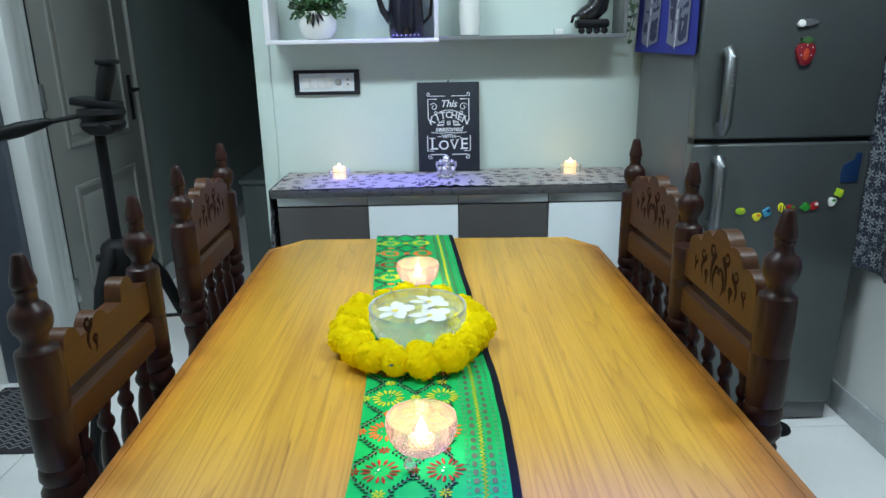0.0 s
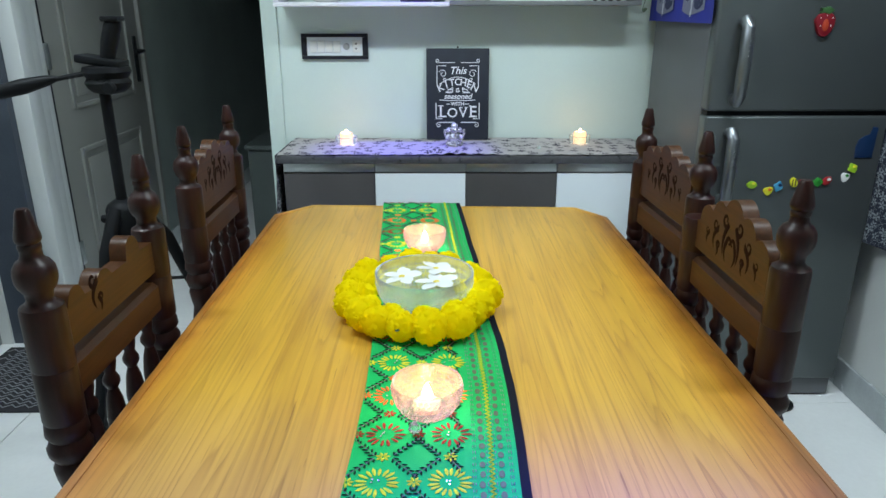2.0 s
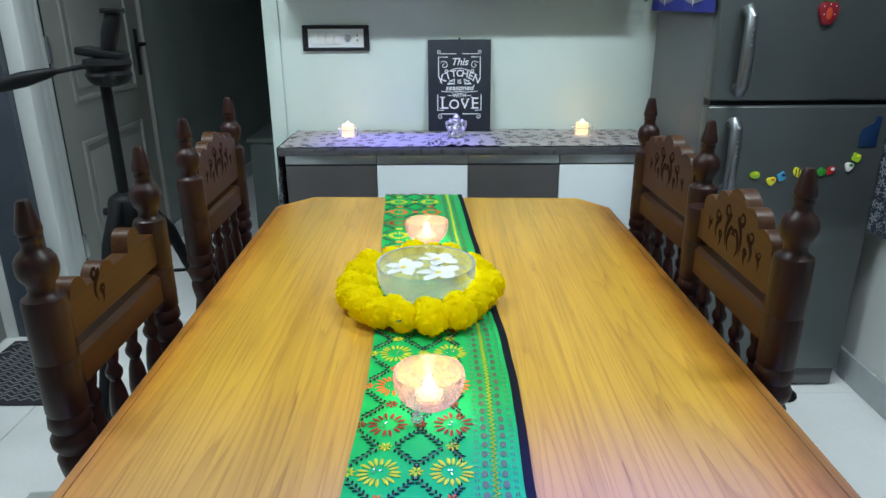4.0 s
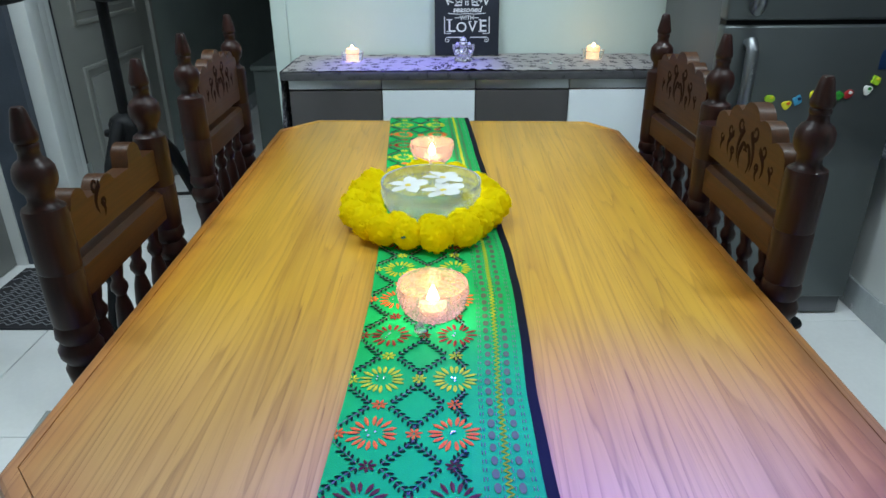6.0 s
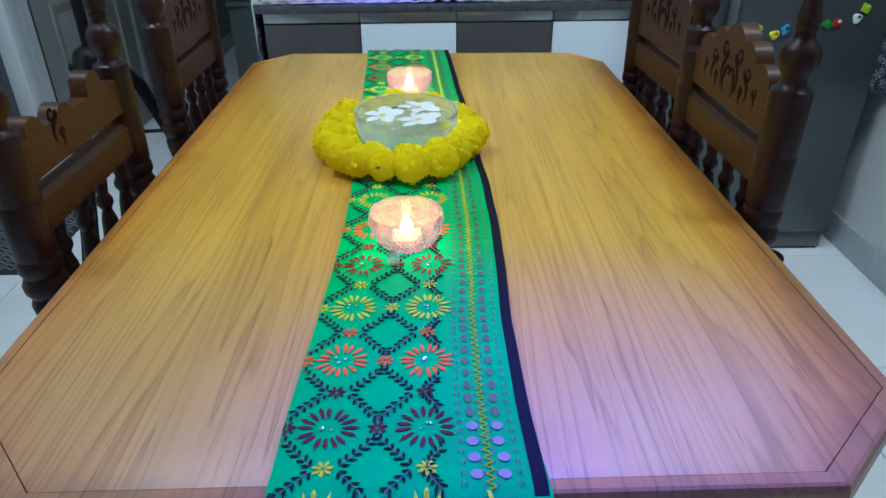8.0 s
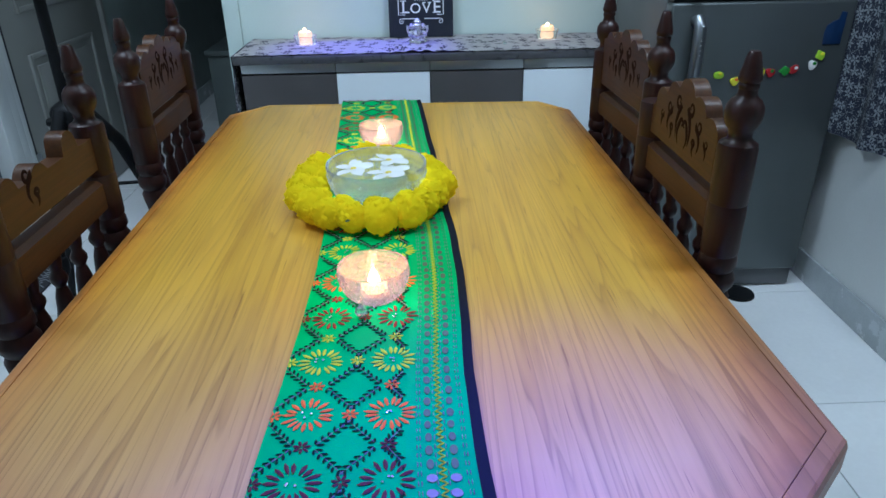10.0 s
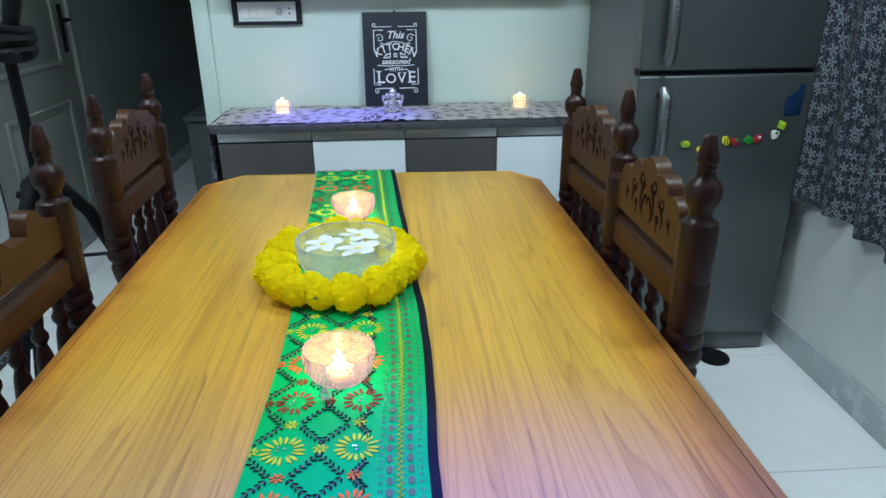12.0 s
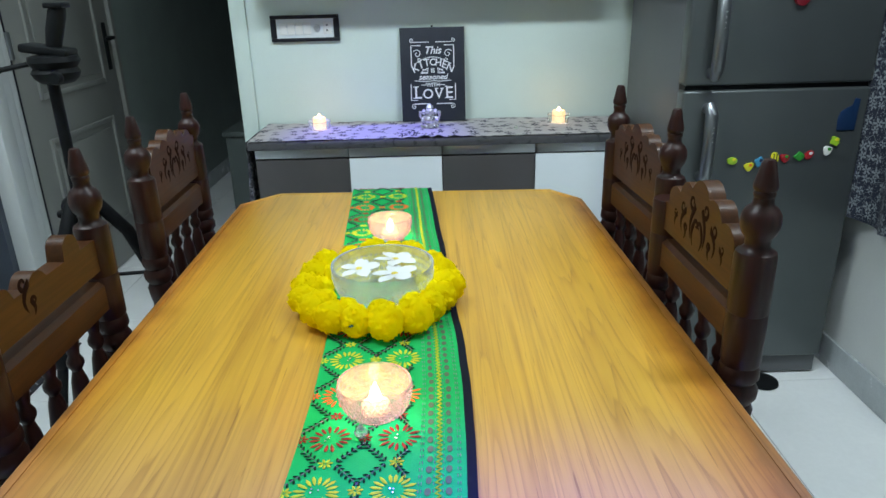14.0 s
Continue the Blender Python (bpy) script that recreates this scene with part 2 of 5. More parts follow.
MAT["wax"] = material("ivory_candle_wax", (0.85, 0.7, 0.48), 0.45, Subsurface_Weight=0.3, Emission_Color=(1.0, 0.55, 0.25, 1), Emission_Strength=0.2)
MAT["lit_wax"] = material("glowing_ivory_wax", (0.85, 0.7, 0.48), 0.45, Emission_Color=(1.0, 0.45, 0.17, 1), Emission_Strength=1.3)
MAT["flame"] = material("candle_flame", (1, 0.8, 0.4), 0.5, Emission_Color=(1.0, 0.62, 0.22, 1), Emission_Strength=60.0)
MAT["glass"] = material("clear_cut_glass", (0.90, 0.97, 0.93), 0.06, Transmission_Weight=0.85, IOR=1.38)
MAT["pink_glass"] = material("pale_pink_dotted_glass", (0.95, 0.80, 0.85), 0.14, Transmission_Weight=0.88, IOR=1.28)
MAT["water"] = material("water", (0.97, 0.99, 0.98), 0.0, Transmission_Weight=1.0, IOR=1.05)
MAT["marigold"] = speckled("yellow_marigold_petal", (1.0, 0.84, 0.003), 0.95, vary=0.05, coarse=60, fine=500, relief=0.1, Specular_IOR_Level=0.1)
def translucent_too(m, share):
    """Lets part of the light through thin petals."""
    n = nodes_of(m)
    bsdf = n.tree.nodes["Principled BSDF"]
    t = n.add("ShaderNodeBsdfTranslucent")
    src = bsdf.inputs["Base Color"].links[0].from_socket
    n.tree.links.new(src, t.inputs[0])
    mixed = n.tree.nodes.new("ShaderNodeMixShader")
    mixed.inputs[0].default_value = share
    n.tree.links.new(bsdf.outputs[0], mixed.inputs[1])
    n.tree.links.new(t.outputs[0], mixed.inputs[2])
    n.tree.links.new(mixed.outputs[0], n.tree.nodes["Material Output"].inputs[0])


translucent_too(MAT["marigold"], 0.5)
MAT["petal"] = speckled("white_petal", (0.74, 0.76, 0.73), 0.5, vary=0.04, relief=0)
MAT["petal_eye"] = material("yellow_petal_heart", (0.75, 0.6, 0.08), 0.6)
MAT["handle_steel"] = speckled("grey_satin_handle_metal", (0.21, 0.225, 0.235), 0.32, 0.8, vary=0.1, coarse=9)
MAT["steel"] = None


def brushed_steel():
    m = material("brushed_grey_steel", (0.13, 0.14, 0.14), 0.36, 0.6)
    n = nodes_of(m)
    a = n.noise(n.coords((1, 1, 0.02)), 300.0, 3)
    b = n.noise(n.coords(), 2.5, 4)
    n.to("Base Color", n.mix(b, (0.090, 0.103, 0.103), (0.134, 0.150, 0.150)))
    n.to("Roughness", n.math("ADD", n.math("MULTIPLY", a, 0.15), 0.3))
    n.bump(a, 0.05, 0.0005)
    return m


MAT["steel"] = brushed_steel()
MAT["fridge_side"] = speckled("grey_fridge_side_enamel", (0.11, 0.115, 0.12), 0.42, vary=0.06, coarse=3)
MAT["curtain"] = printed_cloth("navy_floral_curtain_cloth", (0.006, 0.009, 0.021), (0.17, 0.19, 0.205), 0.036, 0.08, 0.5)
MAT["mat_cloth"] = speckled("dark_woven_mat", (0.03, 0.03, 0.035), 0.95, vary=0.4, fine=500, relief=0.5)
MAT["mat_line"] = speckled("grey_mat_yarn", (0.24, 0.25, 0.27), 0.95, vary=0.3, fine=500, relief=0.5)
MAT["counter_cloth"] = printed_cloth("pale_printed_counter_cloth", (0.39, 0.37, 0.365), (0.03, 0.028, 0.042), 0.05, 0.35, 0.40, 6.0, (0.49, 0.46, 0.445))
MAT["end_cloth"] = printed_cloth("dark_printed_end_cloth", (0.035, 0.036, 0.045), (0.42, 0.43, 0.45), 0.04, 0.2, 0.5)
MAT["green_cloth"] = speckled("emerald_green_cotton", (0.001, 0.41, 0.098), 0.85, vary=0.16, fine=700, coarse=9, relief=0.3, Specular_IOR_Level=0.15)
MAT["border_cloth"] = speckled("teal_green_border_cloth", (0.006, 0.41, 0.105), 0.85, vary=0.16, fine=700, coarse=9, relief=0.3, Specular_IOR_Level=0.15)
MAT["black_cloth"] = speckled("black_cotton_edging", (0.009, 0.011, 0.018), 0.9, vary=0.3, fine=700, relief=0.3, Specular_IOR_Level=0.1)
for key, colour in (("thread_yellow", (0.55, 0.62, 0.04)), ("thread_orange", (0.80, 0.17, 0.035)), ("thread_maroon", (0.10, 0.03, 0.03)), ("thread_red", (0.30, 0.038, 0.022)), ("thread_dark", (0.003, 0.030, 0.014)), ("thread_mauve", (0.24, 0.25, 0.25))):
    MAT[key] = material(key.replace("thread_", "") + "_embroidery_thread", colour, 0.75, Specular_IOR_Level=0.2)
MAT["bar_thread"] = material("mauve_grey_patch_thread", (0.105, 0.15, 0.085), 0.8, Specular_IOR_Level=0.15)
MAT["cloudy_plastic"] = material("cloudy_clear_plastic", (0.72, 0.76, 0.74), 0.25, Transmission_Weight=0.6, IOR=1.2)
MAT["sequin"] = material("mauve_sequin", (0.30, 0.27, 0.34), 0.35, 0.5)
MAT["blue_cloth"] = speckled("blue_cotton", (0.02, 0.03, 0.26), 0.85, vary=0.2, fine=600, relief=0.3)
MAT["patch_grey"] = speckled("grey_patchwork", (0.16, 0.17, 0.24), 0.85, vary=0.25, fine=600, relief=0.3)
MAT["patch_pale"] = speckled("pale_patchwork", (0.5, 0.52, 0.58), 0.85, vary=0.2, fine=600, relief=0.3)
MAT["patch_dark"] = speckled("dark_patchwork", (0.02, 0.025, 0.07), 0.85, vary=0.25, fine=600, relief=0.3)
for key, colour in (("mag_lime", (0.35, 0.6, 0.03)), ("mag_yellow", (0.75, 0.7, 0.03)), ("mag_blue", (0.05, 0.3, 0.5)), ("mag_red", (0.36, 0.012, 0.018)), ("mag_green", (0.02, 0.25, 0.03)), ("mag_white", (0.75, 0.75, 0.72)), ("mag_orange", (0.7, 0.16, 0.02)), ("berry_orange", (0.42, 0.05, 0.02)), ("berry_red", (0.20, 0.008, 0.016)), ("card_blue", (0.006, 0.026, 0.08))):
    MAT[key] = material(key.replace("mag_", "") + "_enamel", colour, 0.35)
MAT["lamp"] = material("glowing_lamp_tube", (1, 1, 1), 0.5, Emission_Color=(*COOL, 1), Emission_Strength=6.0)
MAT["violet_lamp"] = material("glowing_violet_lamp", (0.5, 0.4, 1), 0.5, Emission_Color=(0.45, 0.25, 1.0, 1), Emission_Strength=6.0)

# ---- mesh helpers ----
def finish(bm, name, mat, smooth=True, sharp=38):
    bmesh.ops.recalc_face_normals(bm, faces=bm.faces)
    if smooth:
        lim = radians(sharp)
        for f in bm.faces:
            f.smooth = True
        for e in bm.edges:
            if len(e.link_faces) == 2 and e.calc_face_angle(0.0) > lim:
                e.smooth = False
    me = bpy.data.meshes.new(name)
    bm.to_mesh(me)
    bm.free()
    me.materials.append(mat)
    return me


def part(name, bm, mat, parent, label="", smooth=True):
    ob = new(name, finish(bm, name, mat, smooth))
    ob.parent = parent
    if label:
        tagged(ob, label=label)
    return ob


def solid(name, bm, mat, label, category, group="", kind="", smooth=True, at=None):
    ob = new(name, finish(bm, name, mat, smooth))
    if at is not None:
        ob.matrix_basis = at
    return tagged(ob, label, category, group, kind)


def root(name, at, label, category, group="", kind=""):
    ob = new(name)
    ob.matrix_basis = at if isinstance(at, Matrix) else pose(*at)
    return tagged(ob, label, category, group, kind)


def box(bm, lo, hi, bevel=0.0, seg=2):
    c, s = (Vector(lo) + Vector(hi)) / 2, Vector(hi) - Vector(lo)
    r = bmesh.ops.create_cube(bm, size=1.0, matrix=Matrix.Translation(c) @ Matrix.Diagonal((*s, 1)))
    if bevel:
        edges = list({e for v in r["verts"] for e in v.link_edges})
        bmesh.ops.bevel(bm, geom=edges, offset=bevel, segments=seg, affect="EDGES", profile=0.5)
    return bm


def boxed(lo, hi, bevel=0.0, seg=2):
    return box(bmesh.new(), lo, hi, bevel, seg)


def lathe(bm, profile, seg=20, at=(0, 0, 0), close=True, turn=None):
    rings = []
    for r, z in profile:
        ring = []
        for k in range(seg):
            a = 2 * math.pi * k / seg
            p = Vector((r * math.cos(a), r * math.sin(a), z))
            ring.append(bm.verts.new((turn @ p if turn else p) + Vector(at)))
        rings.append(ring)
    for a, b in zip(rings, rings[1:]):
        for k in range(seg):
            bm.faces.new((a[k], a[(k + 1) % seg], b[(k + 1) % seg], b[k]))
    if close:
        bm.faces.new(rings[0][::-1])
        bm.faces.new(rings[-1])
    return bm


def lathed(profile, seg=20, at=(0, 0, 0), close=True):
    return lathe(bmesh.new(), profile, seg, at, close)


def tube(bm, pts, r, seg=8):
    pts = [Vector(p) for p in pts]
    radii = r if isinstance(r, (list, tuple)) else [r] * len(pts)
    side = None
    rings = []
    for k, p in enumerate(pts):
        d = (pts[min(k + 1, len(pts) - 1)] - pts[max(k - 1, 0)]).normalized()
        if side is None:
            side = d.orthogonal().normalized()
        side = (side - d * side.dot(d)).normalized()
        up = d.cross(side)
        rings.append([bm.verts.new(p + radii[k] * (math.cos(t) * side + math.sin(t) * up)) for t in (2 * math.pi * j / seg for j in range(seg))])
    for a, b in zip(rings, rings[1:]):
        for j in range(seg):
            bm.faces.new((a[j], a[(j + 1) % seg], b[(j + 1) % seg], b[j]))
    bm.faces.new(rings[0][::-1])
    bm.faces.new(rings[-1])
    return bm


def tubed(pts, r, seg=8):
    return tube(bmesh.new(), pts, r, seg)


def prism(bm, outline, thick, m=None):
    """An outline in x, y pushed up by thick along z, then placed by m."""
    m = m or Matrix()
    a = [bm.verts.new(m @ Vector((x, y, 0))) for x, y in outline]
    b = [bm.verts.new(m @ Vector((x, y, thick))) for x, y in outline]
    n = len(a)
    bm.faces.new(a[::-1])
    top = bm.faces.new(b)
    for k in range(n):
        bm.faces.new((a[k], a[(k + 1) % n], b[(k + 1) % n], b[k]))
    return top


def prismed(outline, thick, m=None, bevel=0.0):
    bm = bmesh.new()
    top = prism(bm, outline, thick, m)
    if bevel:
        bmesh.ops.bevel(bm, geom=list(top.edges), offset=bevel, segments=2, affect="EDGES", profile=0.5)
    return bm


def stitch(bm, x, y, ang, length, width, z=0.0, lift=0.0012):
    """One raised satin stitch: a pointed lens lying on z, from (x, y) along ang."""
    c, s = math.cos(ang), math.sin(ang)

    def at(u, v, h):
        return bm.verts.new((x + c * u - s * v, y + s * u + c * v, z + h))
    tip0, tip1 = at(0, 0, 0), at(length, 0, 0)
    l1, l2 = at(length * 0.3, width * 0.42, 0), at(length * 0.7, width * 0.5, 0)
    r1, r2 = at(length * 0.3, -width * 0.42, 0), at(length * 0.7, -width * 0.5, 0)
    m1, m2 = at(length * 0.3, 0, lift), at(length * 0.7, 0, lift)
    for f in ((tip0, r1, m1), (tip0, m1, l1), (r1, r2, m2, m1), (m1, m2, l2, l1), (r2, tip1, m2), (m2, tip1, l2)):
        bm.faces.new(f)


def letters(body, size, at, thick=0.0006, align="CENTER", slant=0.0):
    """A mesh of the words, standing in the x-z plane and facing -y."""
    cu = bpy.data.curves.new("words", "FONT")
    cu.body, cu.size, cu.align_x, cu.extrude, cu.shear, cu.offset = body, size, align, thick, slant, 0.0005
    ob = bpy.data.objects.new("words", cu)
    scene.collection.objects.link(ob)
    dg = bpy.context.evaluated_depsgraph_get()
    me = bpy.data.meshes.new_from_object(ob.evaluated_get(dg))
    bm = bmesh.new()
    bm.from_mesh(me)
    bpy.data.objects.remove(ob)
    bpy.data.curves.remove(cu)
    bpy.data.meshes.remove(me)
    bmesh.ops.transform(bm, matrix=Matrix.Translation(at) @ pose(0, 0, 0, 90, 0, 0), verts=bm.verts)
    return bm


def cloth_sheet(nu, nv, place, uv):
    """A grid sheet: place(u, v) in 0..1 gives the point, uv(u, v) its cloth coordinates in metres."""
    bm = bmesh.new()
    layer = bm.loops.layers.uv.new("UVMap")
    g = [[bm.verts.new(place(i / nu, j / nv)) for j in range(nv + 1)] for i in range(nu + 1)]
    for i in range(nu):
        for j in range(nv):
            f = bm.faces.new((g[i][j], g[i + 1][j], g[i + 1][j + 1], g[i][j + 1]))
            for loop, (a, b) in zip(f.loops, ((i, j), (i + 1, j), (i + 1, j + 1), (i, j + 1))):
                loop[layer].uv = uv(a / nu, b / nv)
    return bm


# ---- setting ----
ROOM_BACK = -1.6
solid("floor", boxed((-4.0, ROOM_BACK - 0.1, -0.12), (2.2, 8.0, -0.004)), MAT["joint"], "pale glossy tiled floor with thin grey joints", "floor", kind="structure")
solid("ceiling", boxed((-4.0, ROOM_BACK - 0.1, CEIL), (2.2, 8.0, CEIL + 0.1)), MAT["ceiling"], "plain white painted ceiling", "ceiling", kind="structure")
solid("wall_north", boxed((-0.462, WALL_Y, 0), (RIGHT_X + 0.12, WALL_Y + 0.12, CEIL)), MAT["wall"], "cream painted wall above the low cabinet", "wall", kind="structure")
# out-of-view header, added to limit lamp light reaching the passage
solid("wall_light_stop", boxed((-1.30, WALL_Y, 2.16), (-0.462, WALL_Y + 0.12, CEIL)), MAT["wall"], "unseen wall above the passage, holds back lamp light", "wall", kind="structure")
solid("wall_east", boxed((RIGHT_X, ROOM_BACK, 0), (RIGHT_X + 0.12, WALL_Y, CEIL)), MAT["side_wall"], "white painted side wall with grey skirting", "wall", kind="structure")
solid("wall_south", boxed((LEFT_X - 0.12, ROOM_BACK - 0.1, 0), (RIGHT_X + 0.12, ROOM_BACK, CEIL)), MAT["side_wall"], "plain painted wall at the end of the room", "wall", kind="structure")
bm = boxed((LEFT_X - 0.12, ROOM_BACK, 0), (LEFT_X, 1.88, CEIL))
box(bm, (LEFT_X - 0.12, 2.86, 0), (LEFT_X, 2.92, CEIL))
box(bm, (LEFT_X - 0.12, 1.88, 2.08), (LEFT_X, 2.86, CEIL))
solid("wall_west", bm, MAT["side_wall"], "white painted wall with a panelled door", "wall", kind="structure")
solid("wall_jog", boxed((LEFT_X, 2.87, 0), (-1.335, 2.92, CEIL)), MAT["navy"], "narrow dark navy panel beside the door frame", "wall", kind="structure")
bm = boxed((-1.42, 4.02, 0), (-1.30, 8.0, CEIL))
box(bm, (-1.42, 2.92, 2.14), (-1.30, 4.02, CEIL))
solid("wall_passage_west", bm, MAT["dim_wall"], "wall of the unlit passage, coloured dim for its shade", "wall", kind="structure")
solid("wall_passage_east", boxed((-0.462, WALL_Y + 0.12, 0), (-0.34, 8.0, CEIL)), MAT["dim_wall"], "wall of the unlit passage, coloured dim for its shade", "wall", kind="structure")
solid("wall_passage_end", boxed((-1.42, 7.9, 0), (-0.34, 8.0, CEIL)), MAT["dim_wall"], "end wall of the unlit passage, coloured dim for its shade", "wall", kind="structure")
solid("skirting_east", boxed((RIGHT_X - 0.012, ROOM_BACK, 0), (RIGHT_X, WALL_Y, 0.105), 0.003), MAT["skirting"], "grey polished stone skirting board", "skirting", kind="structure")
solid("skirting_passage", boxed((-1.30, 4.03, 0), (-1.288, 7.9, 0.1), 0.003), MAT["skirting"], "grey stone skirting board", "skirting", kind="structure")


def panel_door(name, width, height, label, hinge_at, m):
    """A leaf in the x-z plane, hinge side at x=0, face towards -y."""
    d = root(name, m, label, "door", kind="structure")
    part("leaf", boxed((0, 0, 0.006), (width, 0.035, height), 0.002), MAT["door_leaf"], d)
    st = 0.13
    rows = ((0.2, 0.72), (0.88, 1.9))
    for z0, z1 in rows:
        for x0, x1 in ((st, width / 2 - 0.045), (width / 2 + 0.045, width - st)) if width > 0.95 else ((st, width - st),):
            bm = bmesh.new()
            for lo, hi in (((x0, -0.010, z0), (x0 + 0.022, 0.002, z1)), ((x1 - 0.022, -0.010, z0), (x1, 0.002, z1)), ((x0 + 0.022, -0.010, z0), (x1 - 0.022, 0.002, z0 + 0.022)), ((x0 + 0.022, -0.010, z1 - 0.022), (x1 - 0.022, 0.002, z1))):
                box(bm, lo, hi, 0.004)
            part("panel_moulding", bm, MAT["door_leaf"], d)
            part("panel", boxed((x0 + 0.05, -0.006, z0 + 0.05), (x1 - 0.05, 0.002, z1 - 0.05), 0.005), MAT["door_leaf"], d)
    if hinge_at:
        h = part("lock_plate", boxed((width - 0.075, -0.006, 0.93), (width - 0.04, 0.001, 1.15), 0.002), MAT["black_plastic"], d, "dark metal lock plate")
        part("handle", tubed([(width - 0.058, -0.004, 1.08), (width - 0.058, -0.045, 1.08), (width - 0.075, -0.052, 1.08), (width - 0.17, -0.05, 1.075)], 0.008), MAT["black_plastic"], h, "dark lever handle")
        for z in hinge_at:
            part("hinge", boxed((-0.012, -0.008, z - 0.05), (0.016, 0.0, z + 0.05), 0.002), MAT["aluminium"], d, "steel butt hinge")
    return d


# left face of the passage: frame and closed leaf in the plane x = -1.3, facing +x
door_m = pose(-1.30, 3.115, 0, 0, 0, 90)
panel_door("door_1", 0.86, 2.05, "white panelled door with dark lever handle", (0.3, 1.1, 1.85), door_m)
df = root("door_frame", (0, 0, 0), "white moulded wooden door frame", "door frame", kind="structure")
bm = boxed((-1.335, 2.90, 0), (-1.27, 2.985, 2.14), 0.006)
box(bm, (-1.335, 2.985, 0), (-1.285, 3.055, 2.14), 0.006)
box(bm, (-1.335, 3.055, 0), (-1.292, 3.095, 2.12), 0.003)
part("jamb", bm, MAT["door"], df)
# far jamb takes the shade-darkened enamel as well
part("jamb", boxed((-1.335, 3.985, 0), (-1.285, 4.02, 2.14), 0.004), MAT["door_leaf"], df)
# black strip put in for the shade of the hinge gap
part("gap_shade_strip", boxed((-1.335, 3.095, 0), (-1.298, 3.116, 2.05)), MAT["black"], df, "dark strip for the shaded gap at the hinge side")
part("head", boxed((-1.335, 2.985, 2.06), (-1.285, 4.02, 2.14), 0.004), MAT["door"], df)
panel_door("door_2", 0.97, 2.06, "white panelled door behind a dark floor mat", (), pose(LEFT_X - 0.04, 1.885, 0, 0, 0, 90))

# ---- table ----
TX, TY = 0.218, 1.512
table = root("dining_table", (TX, TY, 0), "long teak dining table with clipped corners", "table")
OUT = [(-0.326, -0.744), (0.355, -0.734), (0.460, -0.632), (0.440, 0.612), (0.374, 0.706), (-0.362, 0.732), (-0.446, 0.640), (-0.432, -0.630)]
ins = [(x - math.copysign(0.0121, x), y - math.copysign(0.0121, y)) for x, y in OUT]
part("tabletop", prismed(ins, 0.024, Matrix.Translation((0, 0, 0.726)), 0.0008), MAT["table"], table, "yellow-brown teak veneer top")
bm = bmesh.new()
lv = []
for sc, z in ((1.0, 0.706), (1.008, 0.714), (1.008, 0.741), (1.004, 0.7485), (0.998, 0.7503), (0.9745, 0.7503), (0.9735, 0.742)):
    k = (sc - 1) * 0.45
    ring = []
    for x, y in OUT:
        ring.append(bm.verts.new((x + k * math.copysign(1, x), y + k * math.copysign(1, y), z)))
    lv.append(ring)
for a, b in zip(lv, lv[1:]):
    for k in range(8):
        bm.faces.new((a[k], a[(k + 1) % 8], b[(k + 1) % 8], b[k]))
bm.faces.new(lv[0][::-1])
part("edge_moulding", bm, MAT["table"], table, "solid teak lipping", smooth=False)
bm = boxed((-0.33, -0.6, 0.62), (0.33, -0.575, 0.706))
box(bm, (-0.33, 0.575, 0.62), (0.33, 0.6, 0.706))
box(bm, (-0.33, -0.575, 0.62), (-0.305, 0.575, 0.706))
box(bm, (0.305, -0.575, 0.62), (0.33, 0.575, 0.706))
part("apron", bm, MAT["rail"], table)
LEG = [(0.024, 0.0), (0.03, 0.02), (0.022, 0.05), (0.03, 0.12), (0.036, 0.3), (0.03, 0.42), (0.04, 0.45), (0.03, 0.48), (0.042, 0.52), (0.042, 0.706)]
for sx in (-1, 1):
    for sy in (-1, 1):
        part("leg", lathed(LEG, 16, (sx * 0.29, sy * 0.56, 0)), MAT["post"], table)

# ---- chairs ----
POST = [(0.021, 0.0), (0.024, 0.03), (0.024, 0.40), (0.024, 0.62), (0.020, 0.645), (0.024, 0.665), (0.026, 0.682), (0.0215, 0.692), (0.0285, 0.703), (0.0295, 0.714), (0.0235, 0.726), (0.0285, 0.735), (0.0275, 0.748), (0.0255, 0.753), (0.0275, 0.758), (0.0275, 0.83), (0.0262, 0.833), (0.0275, 0.836), (0.0275, 0.915), (0.026, 0.921), (0.018, 0.926), (0.016, 0.931), (0.0170, 0.940), (0.0222, 0.947), (0.0252, 0.956), (0.0258, 0.964), (0.0246, 0.973), (0.0200, 0.981), (0.0145, 0.985), (0.0130, 0.989), (0.0125, 0.996), (0.0138, 0.998), (0.0138, 1.003), (0.0125, 1.005), (0.0152, 1.008), (0.0158, 1.012), (0.0150, 1.017), (0.0118, 1.031), (0.0090, 1.045), (0.0065, 1.049)]
SPINDLE = [(0.009, 0.45), (0.010, 0.50), (0.0145, 0.525), (0.0155, 0.55), (0.0115, 0.575), (0.0075, 0.585), (0.0130, 0.594), (0.0135, 0.602), (0.0075, 0.612), (0.0085, 0.622), (0.0145, 0.645), (0.0158, 0.672), (0.0120, 0.705), (0.0075, 0.722), (0.0128, 0.732), (0.0128, 0.740), (0.0080, 0.750), (0.0105, 0.762), (0.012, 0.777)]
HALF = 0.1665


def scroll(cx, cz, r, turns, start, flip=1, steps=22):
    out = []
    for k in range(steps + 1):
        f = k / steps
        a = start + flip * turns * 2 * math.pi * f
        out.append((cx + r * (1 - 0.8 * f) * math.cos(a), cz + r * (1 - 0.8 * f) * math.sin(a)))
    return out


